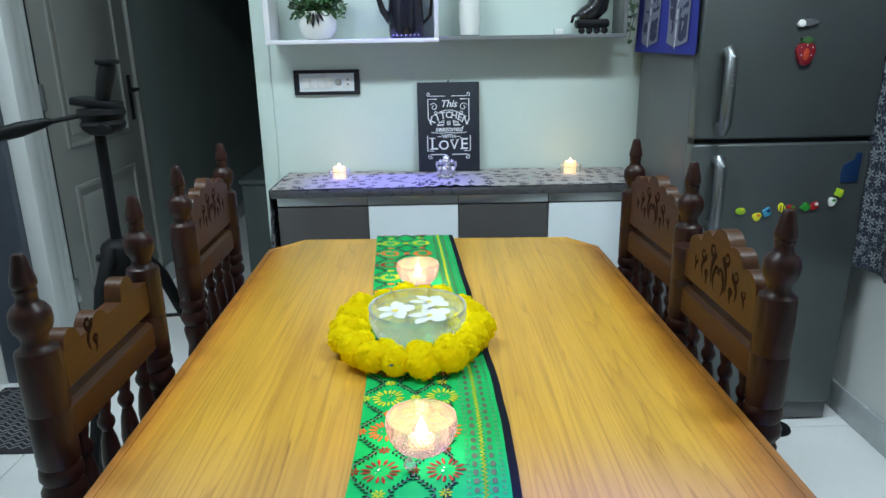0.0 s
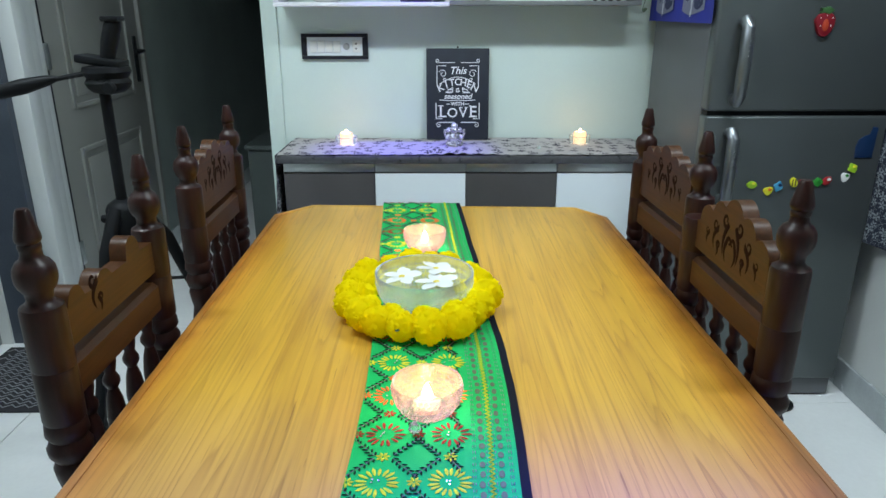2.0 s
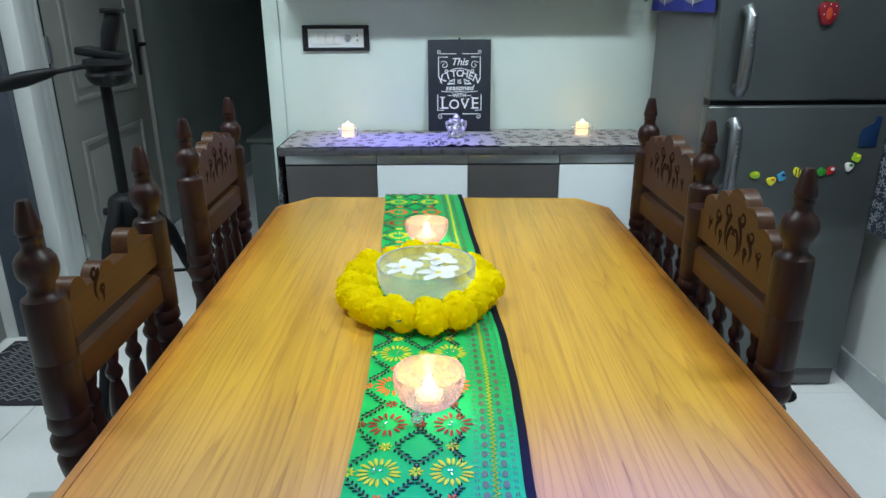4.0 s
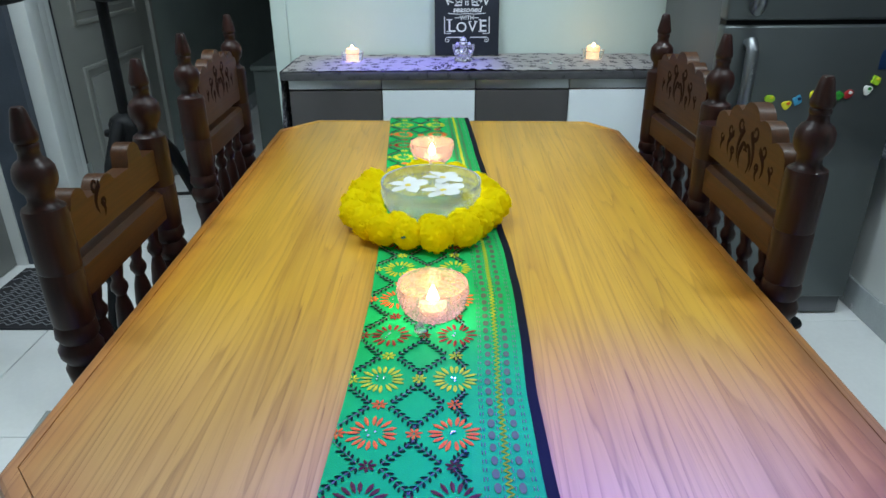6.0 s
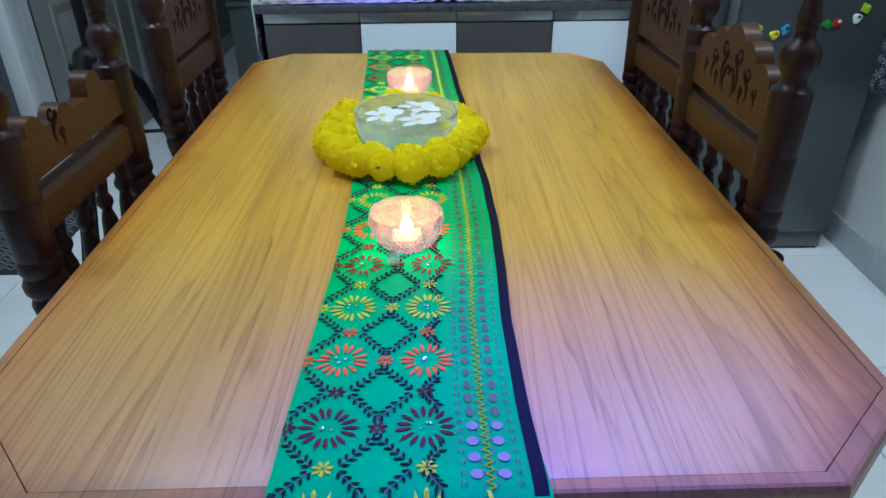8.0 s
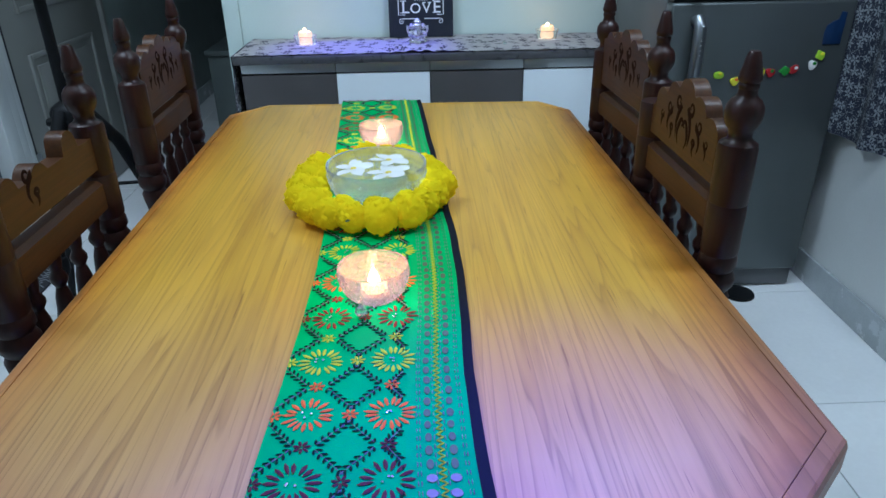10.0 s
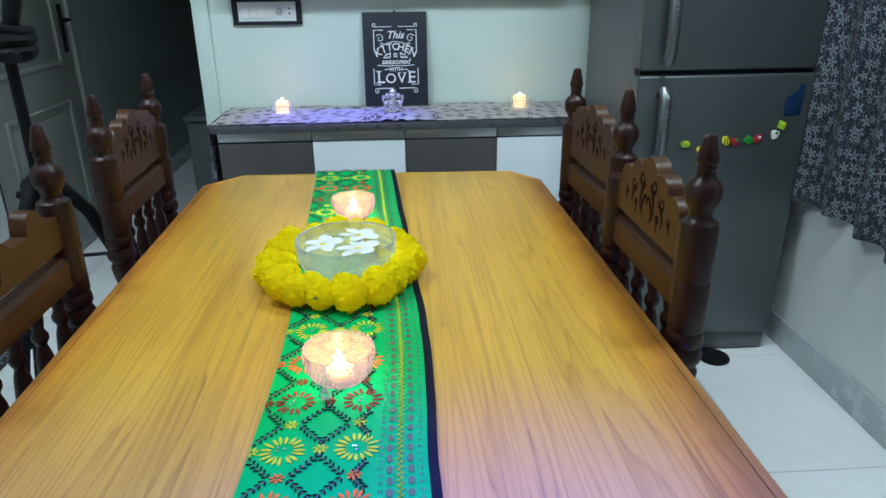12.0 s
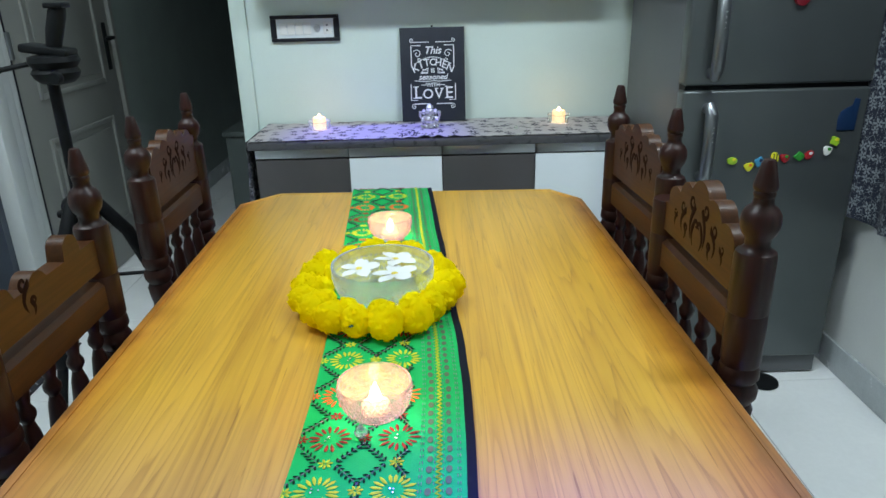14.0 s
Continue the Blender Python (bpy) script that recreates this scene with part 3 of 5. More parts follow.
def curl(cx, cz, r, start, turns, tail, w, side):
    """A carved curl: a spiral that runs out into a bent tail; a list of points and radii."""
    pts, rad = [], []
    for k in range(15):
        f = k / 14
        a = start + turns * 2 * math.pi * (1 - f)
        q = r * (0.25 + 0.75 * f)
        pts.append((cx + q * math.cos(a), cz + q * math.sin(a)))
        rad.append(w * (0.35 + 0.65 * f))
    x0, z0 = pts[-1]
    for k in range(1, 9):
        f = k / 8
        pts.append((x0 + tail[0] * f + tail[2] * math.sin(math.pi * f), z0 + tail[1] * f))
        rad.append(w * max(0.15, 1.15 - f * f))
    return [(side * x, z) for x, z in pts], rad


CURLS = ((0.026, 0.020, 0.0135, 3.3, 1.1, (0.012, -0.062, 0.010), 0.0052), (0.006, -0.012, 0.008, 0.2, 0.8, (-0.002, -0.040, 0.008), 0.0048),
         (0.062, 0.002, 0.0125, 3.2, 1.0, (0.012, -0.044, 0.012), 0.0048), (0.046, -0.030, 0.007, 0.4, 0.8, (0.0, -0.024, -0.006), 0.004),
         (0.094, -0.016, 0.0085, 3.2, 0.9, (0.008, -0.026, 0.006), 0.0038))


def dining_chair(m, lobes, base, label, strokes=CURLS, stump=0, tip=1.0, sides=(-1, 1)):
    """Back in the x-z plane at y = 0, the seat reaching to +y."""
    ch = root("dining_chair", m, label, "chair", "chairs round the table")
    for sx in (-1, 1):
        if sx == stump:
            part("back_post", lathed([p for p in POST if p[1] < 0.84] + [(0.0275, 0.893), (0.026, 0.896), (0.004, 0.896)], 22, (sx * HALF, 0, 0)), MAT["post"], ch, "dark turned post without its finial")
        else:
            part("back_post", lathed([(r, z if z < 0.986 else 0.986 + (z - 0.986) * tip) for r, z in POST], 22, (sx * HALF, 0, 0)), MAT["post"], ch, "dark turned post with urn finial")
        part("front_leg", lathed([(0.02, 0), (0.025, 0.03), (0.018, 0.06), (0.026, 0.2), (0.028, 0.36), (0.028, 0.44)], 14, (sx * HALF, 0.37, 0)), MAT["post"], ch)
    n = 64
    top = []
    for k in range(n + 1):
        u = -0.146 + 0.292 * k / n
        z = base
        for c, cz, r in lobes:
            if abs(u - c) < r:
                z = max(z, cz + math.sqrt(r * r - (u - c) ** 2))
        top.append((u, z))
    out = [(-0.146, 0.847), (0.146, 0.847)] + top[::-1]
    part("crest_rail", prismed(out, 0.026, pose(0, 0.013, 0, 90, 0, 0)), MAT["rail"], ch, "carved brown crest rail")
    # incised leaves and scrolls, mirrored about the middle
    zc = max(base, 0.91) + 0.001
    for side in sides:
        for cx, cz, cr, start, turns, tail, w in strokes:
            pts, rad = curl(cx, cz, cr, start, turns, tail, w, side)
            bm = tubed([(x, 0.0, zc + z) for x, z in pts], [1.05 * q for q in rad], 6)
            bmesh.ops.transform(bm, matrix=Matrix.Translation((0, 0.0128, 0)) @ Matrix.Diagonal((1, 0.2, 1, 1)), verts=bm.verts)
            part("carving", bm, MAT["carving"], ch)
    rail = [(-0.012, 0.776), (0.014, 0.776), (0.014, 0.820), (0.007, 0.828), (-0.012, 0.828)]
    part("back_rail", prismed(rail, 0.3, Matrix(((0, 0, 1, -0.15), (1, 0, 0, 0), (0, 1, 0, 0), (0, 0, 0, 1)))), MAT["rail"], ch)
    for k in range(4):
        part("spindle", lathed(SPINDLE, 12, (-0.105 + 0.07 * k, 0, 0)), MAT["post"], ch)
    part("seat", boxed((-0.19, -0.01, 0.43), (0.19, 0.40, 0.462), 0.008), MAT["rail"], ch)
    bm = boxed((-0.15, 0.36, 0.38), (0.15, 0.38, 0.43))
    box(bm, (-0.175, 0.02, 0.38), (-0.155, 0.35, 0.43))
    box(bm, (0.155, 0.02, 0.38), (0.175, 0.35, 0.43))
    part("seat_frame", bm, MAT["rail"], ch)
    return ch


FULL = [(0, 0.957, 0.034), (-0.052, 0.952, 0.026), (0.052, 0.952, 0.026), (-0.1, 0.943, 0.028), (0.1, 0.943, 0.028), (-0.135, 0.93, 0.022), (0.135, 0.93, 0.022)]
STEPPED = [(0, 0.936, 0.036), (-0.052, 0.928, 0.028), (0.052, 0.928, 0.028), (-0.1, 0.904, 0.032), (0.1, 0.904, 0.032)]
WORN = [(-0.07, 0.912, 0.024), (0.03, 0.893, 0.025), (0.11, 0.905, 0.02)]
dining_chair(pose(-0.289, 1.344, 0, 0, 0, -90) @ Matrix.Diagonal((1, 1, 0.992, 1)), WORN, 0.902, "dark wooden chair with chipped carved crest", CURLS[2:4], sides=(1,))
dining_chair(pose(-0.320, 1.962, 0, 0, 0, -89) @ Matrix.Diagonal((1, 1, 0.994, 1)), FULL, 0.93, "dark wooden chair with carved scroll back")
dining_chair(pose(0.706, 1.440, 0, 0, 0, 91) @ Matrix.Diagonal((1, 1, 1.008, 1)), STEPPED, 0.898, "dark wooden chair with one finial missing", CURLS, 1, 0.93)
dining_chair(pose(0.722, 1.853, 0, 0, 0, 93.0), FULL, 0.93, "dark wooden chair with carved scroll back")

# ---- low cabinet on the north wall ----
C0, C1, CF = -0.353, 0.972, 2.80
STEP = 0.3285
for k, key in enumerate(("grey_lam", "white_lam", "grey_lam", "white_lam")):
    x0 = -0.349 + STEP * k
    x1 = x0 + STEP if k < 3 else 0.962
    cab = root("cabinet", (x0, CF, 0), ("charcoal" if key[0] == "g" else "white") + " laminate cabinet with aluminium grip rail", "cabinet", "cabinets under the counter")
    w = x1 - x0
    part("body", boxed((0.001, 0.02, 0.08), (w - 0.001, 0.30, 0.7535)), MAT["grey_lam"], cab)
    part("plinth", boxed((0.001, 0.04, 0), (w - 0.001, 0.29, 0.08)), MAT["grey_lam"], cab)
    part("door", boxed((0.0015, 0, 0.085), (w - 0.0015, 0.019, 0.713), 0.0015), MAT[key], cab)
    part("grip_rail", boxed((0.0015, -0.002, 0.719), (w - 0.0015, 0.018, 0.752), 0.002), MAT["aluminium"], cab, "satin aluminium grip rail")
slab = root("countertop", (0, 0, 0), "dark grey stone counter on the cabinets", "countertop")
part("slab", boxed((C0 - 0.012, CF - 0.012, 0.754), (0.985, WALL_Y - 0.001, 0.782), 0.002), MAT["stone"], slab)
part("nosing", boxed((C0 - 0.012, CF - 0.03, 0.754), (0.985, CF - 0.012, 0.782), 0.005), MAT["stone"], slab, "rounded stone front edge")
solid("trim_corner", boxed((-0.4615, WALL_Y - 0.012, 0), (-0.402, WALL_Y, CEIL), 0.003), MAT["wall"], "narrow painted corner strip", "trim", kind="structure")


def cloth_top(u, v):
    x, y = C0 - 0.008 + 1.33 * u, CF - 0.022 + (WALL_Y - 0.01 - CF + 0.022) * v
    z = 0.786 + 0.004 * noise.noise((x * 9, y * 14, 0.3)) + 0.003 * noise.noise((x * 30, y * 30, 2.0))
    bunch = math.exp(-((x - 0.27) / 0.13) ** 2) * math.exp(-((y - 2.84) / 0.07) ** 2)
    return Vector((x, y, max(z, 0.7835) + bunch * (0.006 + 0.008 * math.sin(x * 120 + y * 60))))


solid("counter_cloth", cloth_sheet(120, 30, cloth_top, lambda u, v: (1.33 * u, 0.34 * v)), MAT["counter_cloth"], "pale cloth with dark flower print on the counter", "tablecloth")


def cloth_end(u, v):
    return Vector((C0 - 0.016 - 0.010 * v - 0.006 * math.sin(u * 19) * v, CF - 0.03 + 0.30 * u + 0.012 * math.sin(v * 9), 0.784 - 0.42 * v))


bm = cloth_sheet(24, 30, cloth_end, lambda u, v: (0.3 * u, 0.42 * v))
solid("hanging_cloth", bm, MAT["end_cloth"], "dark printed cloth hanging off the counter end", "cloth")

# ---- shelf ----
SB, SF = 1.281, 2.95
shelf = root("wall_shelf", (0, 0, 0), "white box shelf with a grey open shelf", "shelf")
part("box_bottom", boxed((-0.375, SF, SB), (0.249, WALL_Y, SB + 0.015), 0.002), MAT["shelf"], shelf)
part("box_side", boxed((-0.375, SF, SB + 0.015), (-0.355, WALL_Y, 1.64), 0.002), MAT["shelf"], shelf)
part("box_side", boxed((0.233, SF, SB + 0.015), (0.249, WALL_Y, 1.64), 0.002), MAT["shelf"], shelf)
part("box_top", boxed((-0.375, SF, 1.64), (0.249, WALL_Y, 1.66), 0.002), MAT["shelf"], shelf)
part("open_shelf", boxed((0.249, SF + 0.002, SB + 0.004), (0.93, WALL_Y, SB + 0.019), 0.002), MAT["shelf_grey"], shelf, "thin grey shelf board")
part("end_bracket", boxed((0.915, SF + 0.004, SB + 0.019), (0.93, WALL_Y, 1.64), 0.002), MAT["shelf_grey"], shelf)
ST = SB + 0.015

pot = root("plant_pot", (-0.195, 3.03, ST), "white ceramic pot with a leafy green plant", "potted plant")
part("pot", lathed([(0.035, 0), (0.05, 0.006), (0.066, 0.03), (0.07, 0.055), (0.064, 0.085), (0.055, 0.1), (0.05, 0.1), (0.05, 0.09)], 28), MAT["ceramic"], pot)
rng = random.Random(4)
bm = bmesh.new()
for k in range(900):
    a, el, r = rng.uniform(0, 6.28), rng.uniform(-0.6, 1.4), rng.uniform(0.03, 0.088)
    p = Vector((math.cos(a) * math.cos(el) * r * 1.05, math.sin(a) * math.cos(el) * r * 0.9, 0.122 + math.sin(el) * r))
    m = Matrix.Translation(p) @ Euler((rng.uniform(-1, 1), rng.uniform(-1, 1), rng.uniform(0, 6.28))).to_matrix().to_4x4()
    q = bmesh.new()
    stitch(q, 0, 0, 0, rng.uniform(0.02, 0.034), rng.uniform(0.01, 0.016), 0, 0.002)
    bmesh.ops.transform(q, matrix=m, verts=q.verts)
    t = bpy.data.meshes.new("tmp")
    q.to_mesh(t)
    q.free()
    bm.from_mesh(t)
    bpy.data.meshes.remove(t)
part("foliage", bm, MAT["leaf"], pot)
bm = bmesh.new()
for a0, a1, z1 in ((-1.75, -1.95, 0.052), (-1.62, -1.66, 0.04), (-1.5, -1.36, 0.048), (-1.4, -1.12, 0.062)):
    pts = [((0.057 + 0.0165 * math.sin(math.pi * (0.15 + 0.5 * f))) * math.cos(a0 + (a1 - a0) * f) * 1.03, (0.057 + 0.0165 * math.sin(math.pi * (0.15 + 0.5 * f))) * math.sin(a0 + (a1 - a0) * f) * 1.03, 0.094 + (z1 - 0.094) * f) for f in (0, 0.25, 0.5, 0.75, 1)]
    tube(bm, pts, [0.002, 0.005, 0.0055, 0.004, 0.0006], 6)
part("painted_leaf", bm, MAT["black_gloss"], pot, "dark painted leaf motif")

jug = root("kettle", (0.13, 3.03, ST), "glossy black watering kettle with beaded base", "kettle")
part("body", lathed([(0.058, 0), (0.062, 0.008), (0.066, 0.06), (0.062, 0.16), (0.05, 0.19), (0.05, 0.2), (0.012, 0.21), (0.014, 0.225), (0.0, 0.23)], 28, close=False), MAT["black_gloss"], jug)
part("spout", tubed([(-0.055, 0, 0.06), (-0.085, -0.005, 0.1), (-0.1, -0.01, 0.15), (-0.12, -0.012, 0.2)], [0.016, 0.012, 0.01, 0.008], 10), MAT["black_gloss"], jug)
part("handle", tubed([(0.058, 0, 0.17), (0.085, 0, 0.18), (0.095, 0, 0.13), (0.09, 0, 0.08), (0.062, 0, 0.05)], 0.006, 8), MAT["black_gloss"], jug)
for k in range(7):
    a = -1.57 + (k - 3) * 0.26
    part("bead", lathed([(0.0, -0.004), (0.004, 0), (0.0, 0.004)], 8, (0.064 * math.cos(a), 0.064 * math.sin(a), 0.012), False), MAT["silver"], jug)

vase = root("vase", (0.365, 3.03, ST + 0.004), "tall plain white ceramic vase", "vase")
part("body", lathed([(0.03, 0), (0.036, 0.004), (0.04, 0.06), (0.038, 0.12), (0.026, 0.17), (0.022, 0.2), (0.026, 0.22), (0.02, 0.22)], 26), MAT["ceramic"], vase)
shoe = root("skate_ornament", (0.815, 3.02, ST + 0.004), "small black roller skate ornament", "ornament")
bm = boxed((-0.062, -0.034, 0.020), (0.060, 0.034, 0.052), 0.012)
part("sole", bm, MAT["black_plastic"], shoe)
part("boot", tubed([(-0.052, 0, 0.058), (-0.03, 0, 0.066), (0.0, 0, 0.078), (0.018, 0, 0.098), (0.026, 0, 0.13), (0.03, 0, 0.17)], [0.02, 0.03, 0.036, 0.040, 0.036, 0.040], 16), MAT["black_gloss"], shoe)
part("cuff", tubed([(0.028, 0, 0.15), (0.031, 0, 0.178)], [0.043, 0.045], 16), MAT["black_plastic"], shoe)
for x, y, z in ((-0.034, -0.03, 0.075), (-0.012, -0.034, 0.092), (0.004, -0.037, 0.112), (0.0, -0.036, 0.136)):
    part("stud", lathed([(0.001, -0.003), (0.003, 0.0), (0.001, 0.003)], 8, (x, y, z)), MAT["silver"], shoe, "tiny silver stud")
for x in (-0.042, -0.014, 0.014, 0.042):
    part("wheel", lathe(bmesh.new(), [(0.004, -0.008), (0.012, -0.006), (0.012, 0.006), (0.004, 0.008)], 14, (x, -0.022, 0.012), True, pose(0, 0, 0, 90, 0, 0).to_3x3()), MAT["black_gloss"], shoe)
part("blade", tubed([(-0.075, 0, 0.04), (-0.07, 0, 0.062), (-0.05, 0, 0.07)], 0.006), MAT["black_gloss"], shoe)
solid("small_box", boxed((0.672, 2.985, ST + 0.004), (0.705, 3.015, ST + 0.024), 0.003), MAT["ceramic"], "tiny white box on the grey shelf", "box")

vine = root("trailing_plant", (0.945, 2.99, 1.2), "thin trailing vine with small leaves", "plant")
rng = random.Random(9)
for s in range(3):
    pts = [Vector((0.012 * s - 0.01 + 0.012 * math.sin(k * 0.9 + s), 0.015 * s, 0.45 - (0.27 + 0.055 * s) * k / 9)) for k in range(10)]
    part("stem", tubed(pts, 0.0016, 5), MAT["vine_leaf"], vine)
    bm = bmesh.new()
    for k in range(26):
        p = pts[rng.randrange(10)]
        q = bmesh.new()
        stitch(q, 0, 0, 0, rng.uniform(0.018, 0.028), 0.012, 0, 0.002)
        bmesh.ops.transform(q, matrix=Matrix.Translation(p) @ Euler((rng.uniform(0.6, 2.2), rng.uniform(-0.6, 0.6), rng.uniform(0, 6.28))).to_matrix().to_4x4(), verts=q.verts)
        t = bpy.data.meshes.new("tmp")
        q.to_mesh(t)
        q.free()
        bm.from_mesh(t)
        bpy.data.meshes.remove(t)
    part("leaves", bm, MAT["vine_leaf"], vine)

# ---- switch plate ----
sw = root("switch_plate", (-0.188, WALL_Y, 1.138), "black framed electric switch and socket plate", "switch")
bm = boxed((-0.127, -0.014, 0.034), (0.127, 0, 0.047), 0.003)
box(bm, (-0.127, -0.014, -0.047), (0.127, 0, -0.034), 0.003)
box(bm, (-0.127, -0.014, -0.034), (-0.106, 0, 0.034), 0.003)
box(bm, (0.106, -0.014, -0.034), (0.127, 0, 0.034), 0.003)
part("frame", bm, MAT["black"], sw)
part("plate", boxed((-0.106, -0.009, -0.034), (0.106, 0, 0.034)), MAT["white_lam"], sw)
for k in range(4):
    part("switch", boxed((-0.095 + 0.03 * k, -0.0125, -0.022), (-0.068 + 0.03 * k, -0.008, 0.02), 0.0015), MAT["ceramic"], sw)
part("dial", lathe(bmesh.new(), [(0.012, 0), (0.0125, 0.004), (0.009, 0.009)], 18, (0.045, -0.009, 0.0), True, pose(0, 0, 0, 90, 0, 0).to_3x3()), MAT["aluminium"], sw)
part("socket", boxed((0.068, -0.0115, -0.022), (0.098, -0.008, 0.022), 0.0015), MAT["ceramic"], sw)
for z in (0.01, -0.008):
    part("socket_hole", boxed((0.079, -0.0128, z - 0.003), (0.085, -0.0112, z + 0.003)), MAT["black"], sw)

# ---- sign on the counter ----
sg = root("kitchen_sign", pose(0.283, 3.066, 0.789, -7.0, 0, 0), "black board with white kitchen lettering", "sign")
part("board", boxed((-0.121, 0, 0), (0.121, 0.014, 0.345), 0.002), MAT["sign_board"], sg)
part("hook", lathe(bmesh.new(), [(0.004, -0.002), (0.004, 0.002)], 10, (0.0, 0.007, 0.349), True, pose(0, 0, 0, 90, 0, 0).to_3x3()), MAT["black_plastic"], sg)
for word, size, z, slant in (("This", 0.038, 0.250, 0.3), ("IS", 0.022, 0.181, 0.0), ("seasoned", 0.029, 0.156, 0.3), ("WITH", 0.02, 0.13, 0.0)):
    part("lettering", letters(word, size, (0, -0.0007, z), slant=slant), MAT["chalk"], sg, smooth=False)
for k, ch in enumerate("KITCHEN"):
    f = (k - 3) / 3
    bm = letters(ch, 0.035 + 0.004 * abs(f), (0, 0, 0))
    bmesh.ops.transform(bm, matrix=Matrix.Translation((0.061 * f, -0.0007, 0.208 - 0.022 * f * f)) @ pose(0, 0, 0, 0, 24 * f, 0), verts=bm.verts)
    part("lettering", bm, MAT["chalk"], sg, smooth=False)
for ch, x in zip("LOVE", (-0.058, -0.02, 0.021, 0.06)):
    part("lettering", letters(ch, 0.062 if ch in "LE" else 0.05, (x, -0.0007, 0.086)), MAT["chalk"], sg, smooth=False)
bm = bmesh.new()


def line(pts, r=0.0014):
    tube(bm, [(x, -0.0006, z) for x, z in pts], r, 6)


for s in (-1, 1):
    line([(s * 0.012, 0.292), (s * 0.075, 0.292)])
    line(scroll(s * 0.077, 0.299, 0.008, 1.1, -1.57, s))
    line([(s * 0.08, 0.208), (s * 0.08, 0.28), (s * 0.045, 0.28)], 0.002)
    line(scroll(s * 0.058, 0.25, 0.016, 1.2, 0.5 if s > 0 else 2.64, s))
    line(scroll(s * 0.052, 0.228, 0.009, 1.1, -1.0 if s > 0 else 4.14, -s))
    line([(s * 0.084, 0.14), (s * 0.084, 0.08), (s * 0.06, 0.08)], 0.002)
    line([(s * 0.012, 0.066), (s * 0.072, 0.066)], 0.002)
    line(scroll(s * 0.073, 0.056, 0.01, 1.2, 1.57, -s))
    line([(s * 0.02, 0.19), (s * 0.04, 0.193)])
    line([(s * 0.02, 0.183), (s * 0.04, 0.181)])
    line([(s * 0.027, 0.136), (s * 0.045, 0.136)])
line([(-0.07, 0.152), (-0.03, 0.149), (0, 0.151), (0.03, 0.149), (0.07, 0.152)])
line([(-0.07 + 0.01 * k, 0.212 + 0.026 * math.sin(math.pi * k / 14)) for k in range(15)])
# serifs of the large word, and the curved rule under the middle lines
for x0, x1, z in ((-0.077, -0.055, 0.1295), (-0.077, -0.066, 0.0875), (-0.041, -0.036, 0.1), (0.006, 0.019, 0.1225), (0.027, 0.040, 0.1225), (0.044, 0.052, 0.1295), (0.044, 0.052, 0.0875)):
    line([(x0, z), (x1, z)], 0.0018)
for s in (-1, 1):
    line([(s * (0.018 + 0.004 * k), 0.1985 - 0.0014 * k - 0.0002 * k * k) for k in range(8)])
    line([(s * 0.018, 0.1985), (s * 0.020, 0.179), (s * 0.046, 0.179)])
part("ornament", bm, MAT["chalk"], sg, "thin white scrolls and rules")

# ---- statuette and small candles on the counter ----
bm = lathed([(0.03, 0), (0.034, 0.004), (0.032, 0.01), (0.02, 0.014), (0.024, 0.022), (0.025, 0.03), (0.021, 0.04), (0.013, 0.046), (0.017, 0.054), (0.018, 0.06), (0.0155, 0.066), (0.012, 0.068), (0.014, 0.072), (0.011, 0.078), (0.005, 0.084), (0.001, 0.087)], 20)
for s in (-1, 1):
    lathe(bm, [(0.001, -0.012), (0.008, -0.007), (0.0095, 0.002), (0.005, 0.009), (0.001, 0.012)], 12, (s * 0.021, -0.002, 0.056))
    tube(bm, [(s * 0.02, 0, 0.038), (s * 0.032, -0.004, 0.034), (s * 0.035, -0.006, 0.046), (s * 0.033, -0.006, 0.06)], [0.006, 0.0055, 0.005, 0.006], 8)
    tube(bm, [(s * 0.02, -0.002, 0.034), (s * 0.029, -0.012, 0.026), (s * 0.022, -0.022, 0.024)], [0.006, 0.0055, 0.005], 8)
    lathe(bm, [(0.001, -0.008), (0.009, -0.004), (0.009, 0.004), (0.001, 0.008)], 10, (s * 0.018, -0.014, 0.012))
lathe(bm, [(0.001, -0.014), (0.006, -0.006), (0.005, 0.006), (0.001, 0.014)], 10, (0.002, -0.02, 0.04))
solid("statuette", bm, MAT["silver"], "small seated silver statuette before the sign", "statue", at=pose(0.268, 2.93, 0.792))
solid("glass_bead", lathed([(0.001, 0), (0.007, 0.003), (0.008, 0.007), (0.005, 0.012), (0.001, 0.014)], 12), MAT["glass"], "tiny clear glass bead on the cloth", "bead", at=pose(0.575, 2.86, 0.79))


def tea_candle(x, y, z, group):
    c = root("candle", (x, y, z), "small lit ivory candle in clear glass", "candle", group)
    part("wax", lathed([(0.0235, 0.003), (0.0235, 0.008), (0.023, 0.042), (0.019, 0.046), (0.014, 0.043)], 20), MAT["lit_wax"], c, "glowing ivory wax")
    g = part("glass", lathed([(0.03, 0), (0.036, 0.002), (0.041, 0.03), (0.042, 0.032), (0.038, 0.03), (0.032, 0.004)], 24), MAT["glass"], c, "clear glass saucer")
    g.visible_shadow = False
    part("flame", lathed([(0.001, 0.042), (0.005, 0.046), (0.0055, 0.049), (0.003, 0.054), (0.0005, 0.057)], 10), MAT["flame"], c)
    return c


tea_candle(-0.138, 2.955, 0.789, "candles on the counter")
tea_candle(0.745, 2.975, 0.789, "candles on the counter")

# ---- runner on the table ----
RW = 0.215
RZ = TABLE_Z + 0.004


def runner_mid(y):
    return 0.209 + 0.008 * math.exp(-((y - 1.2) / 0.25) ** 2) - 0.045 * max(0.0, min(1.0, (y - 1.35) / 0.9)) ** 1.2


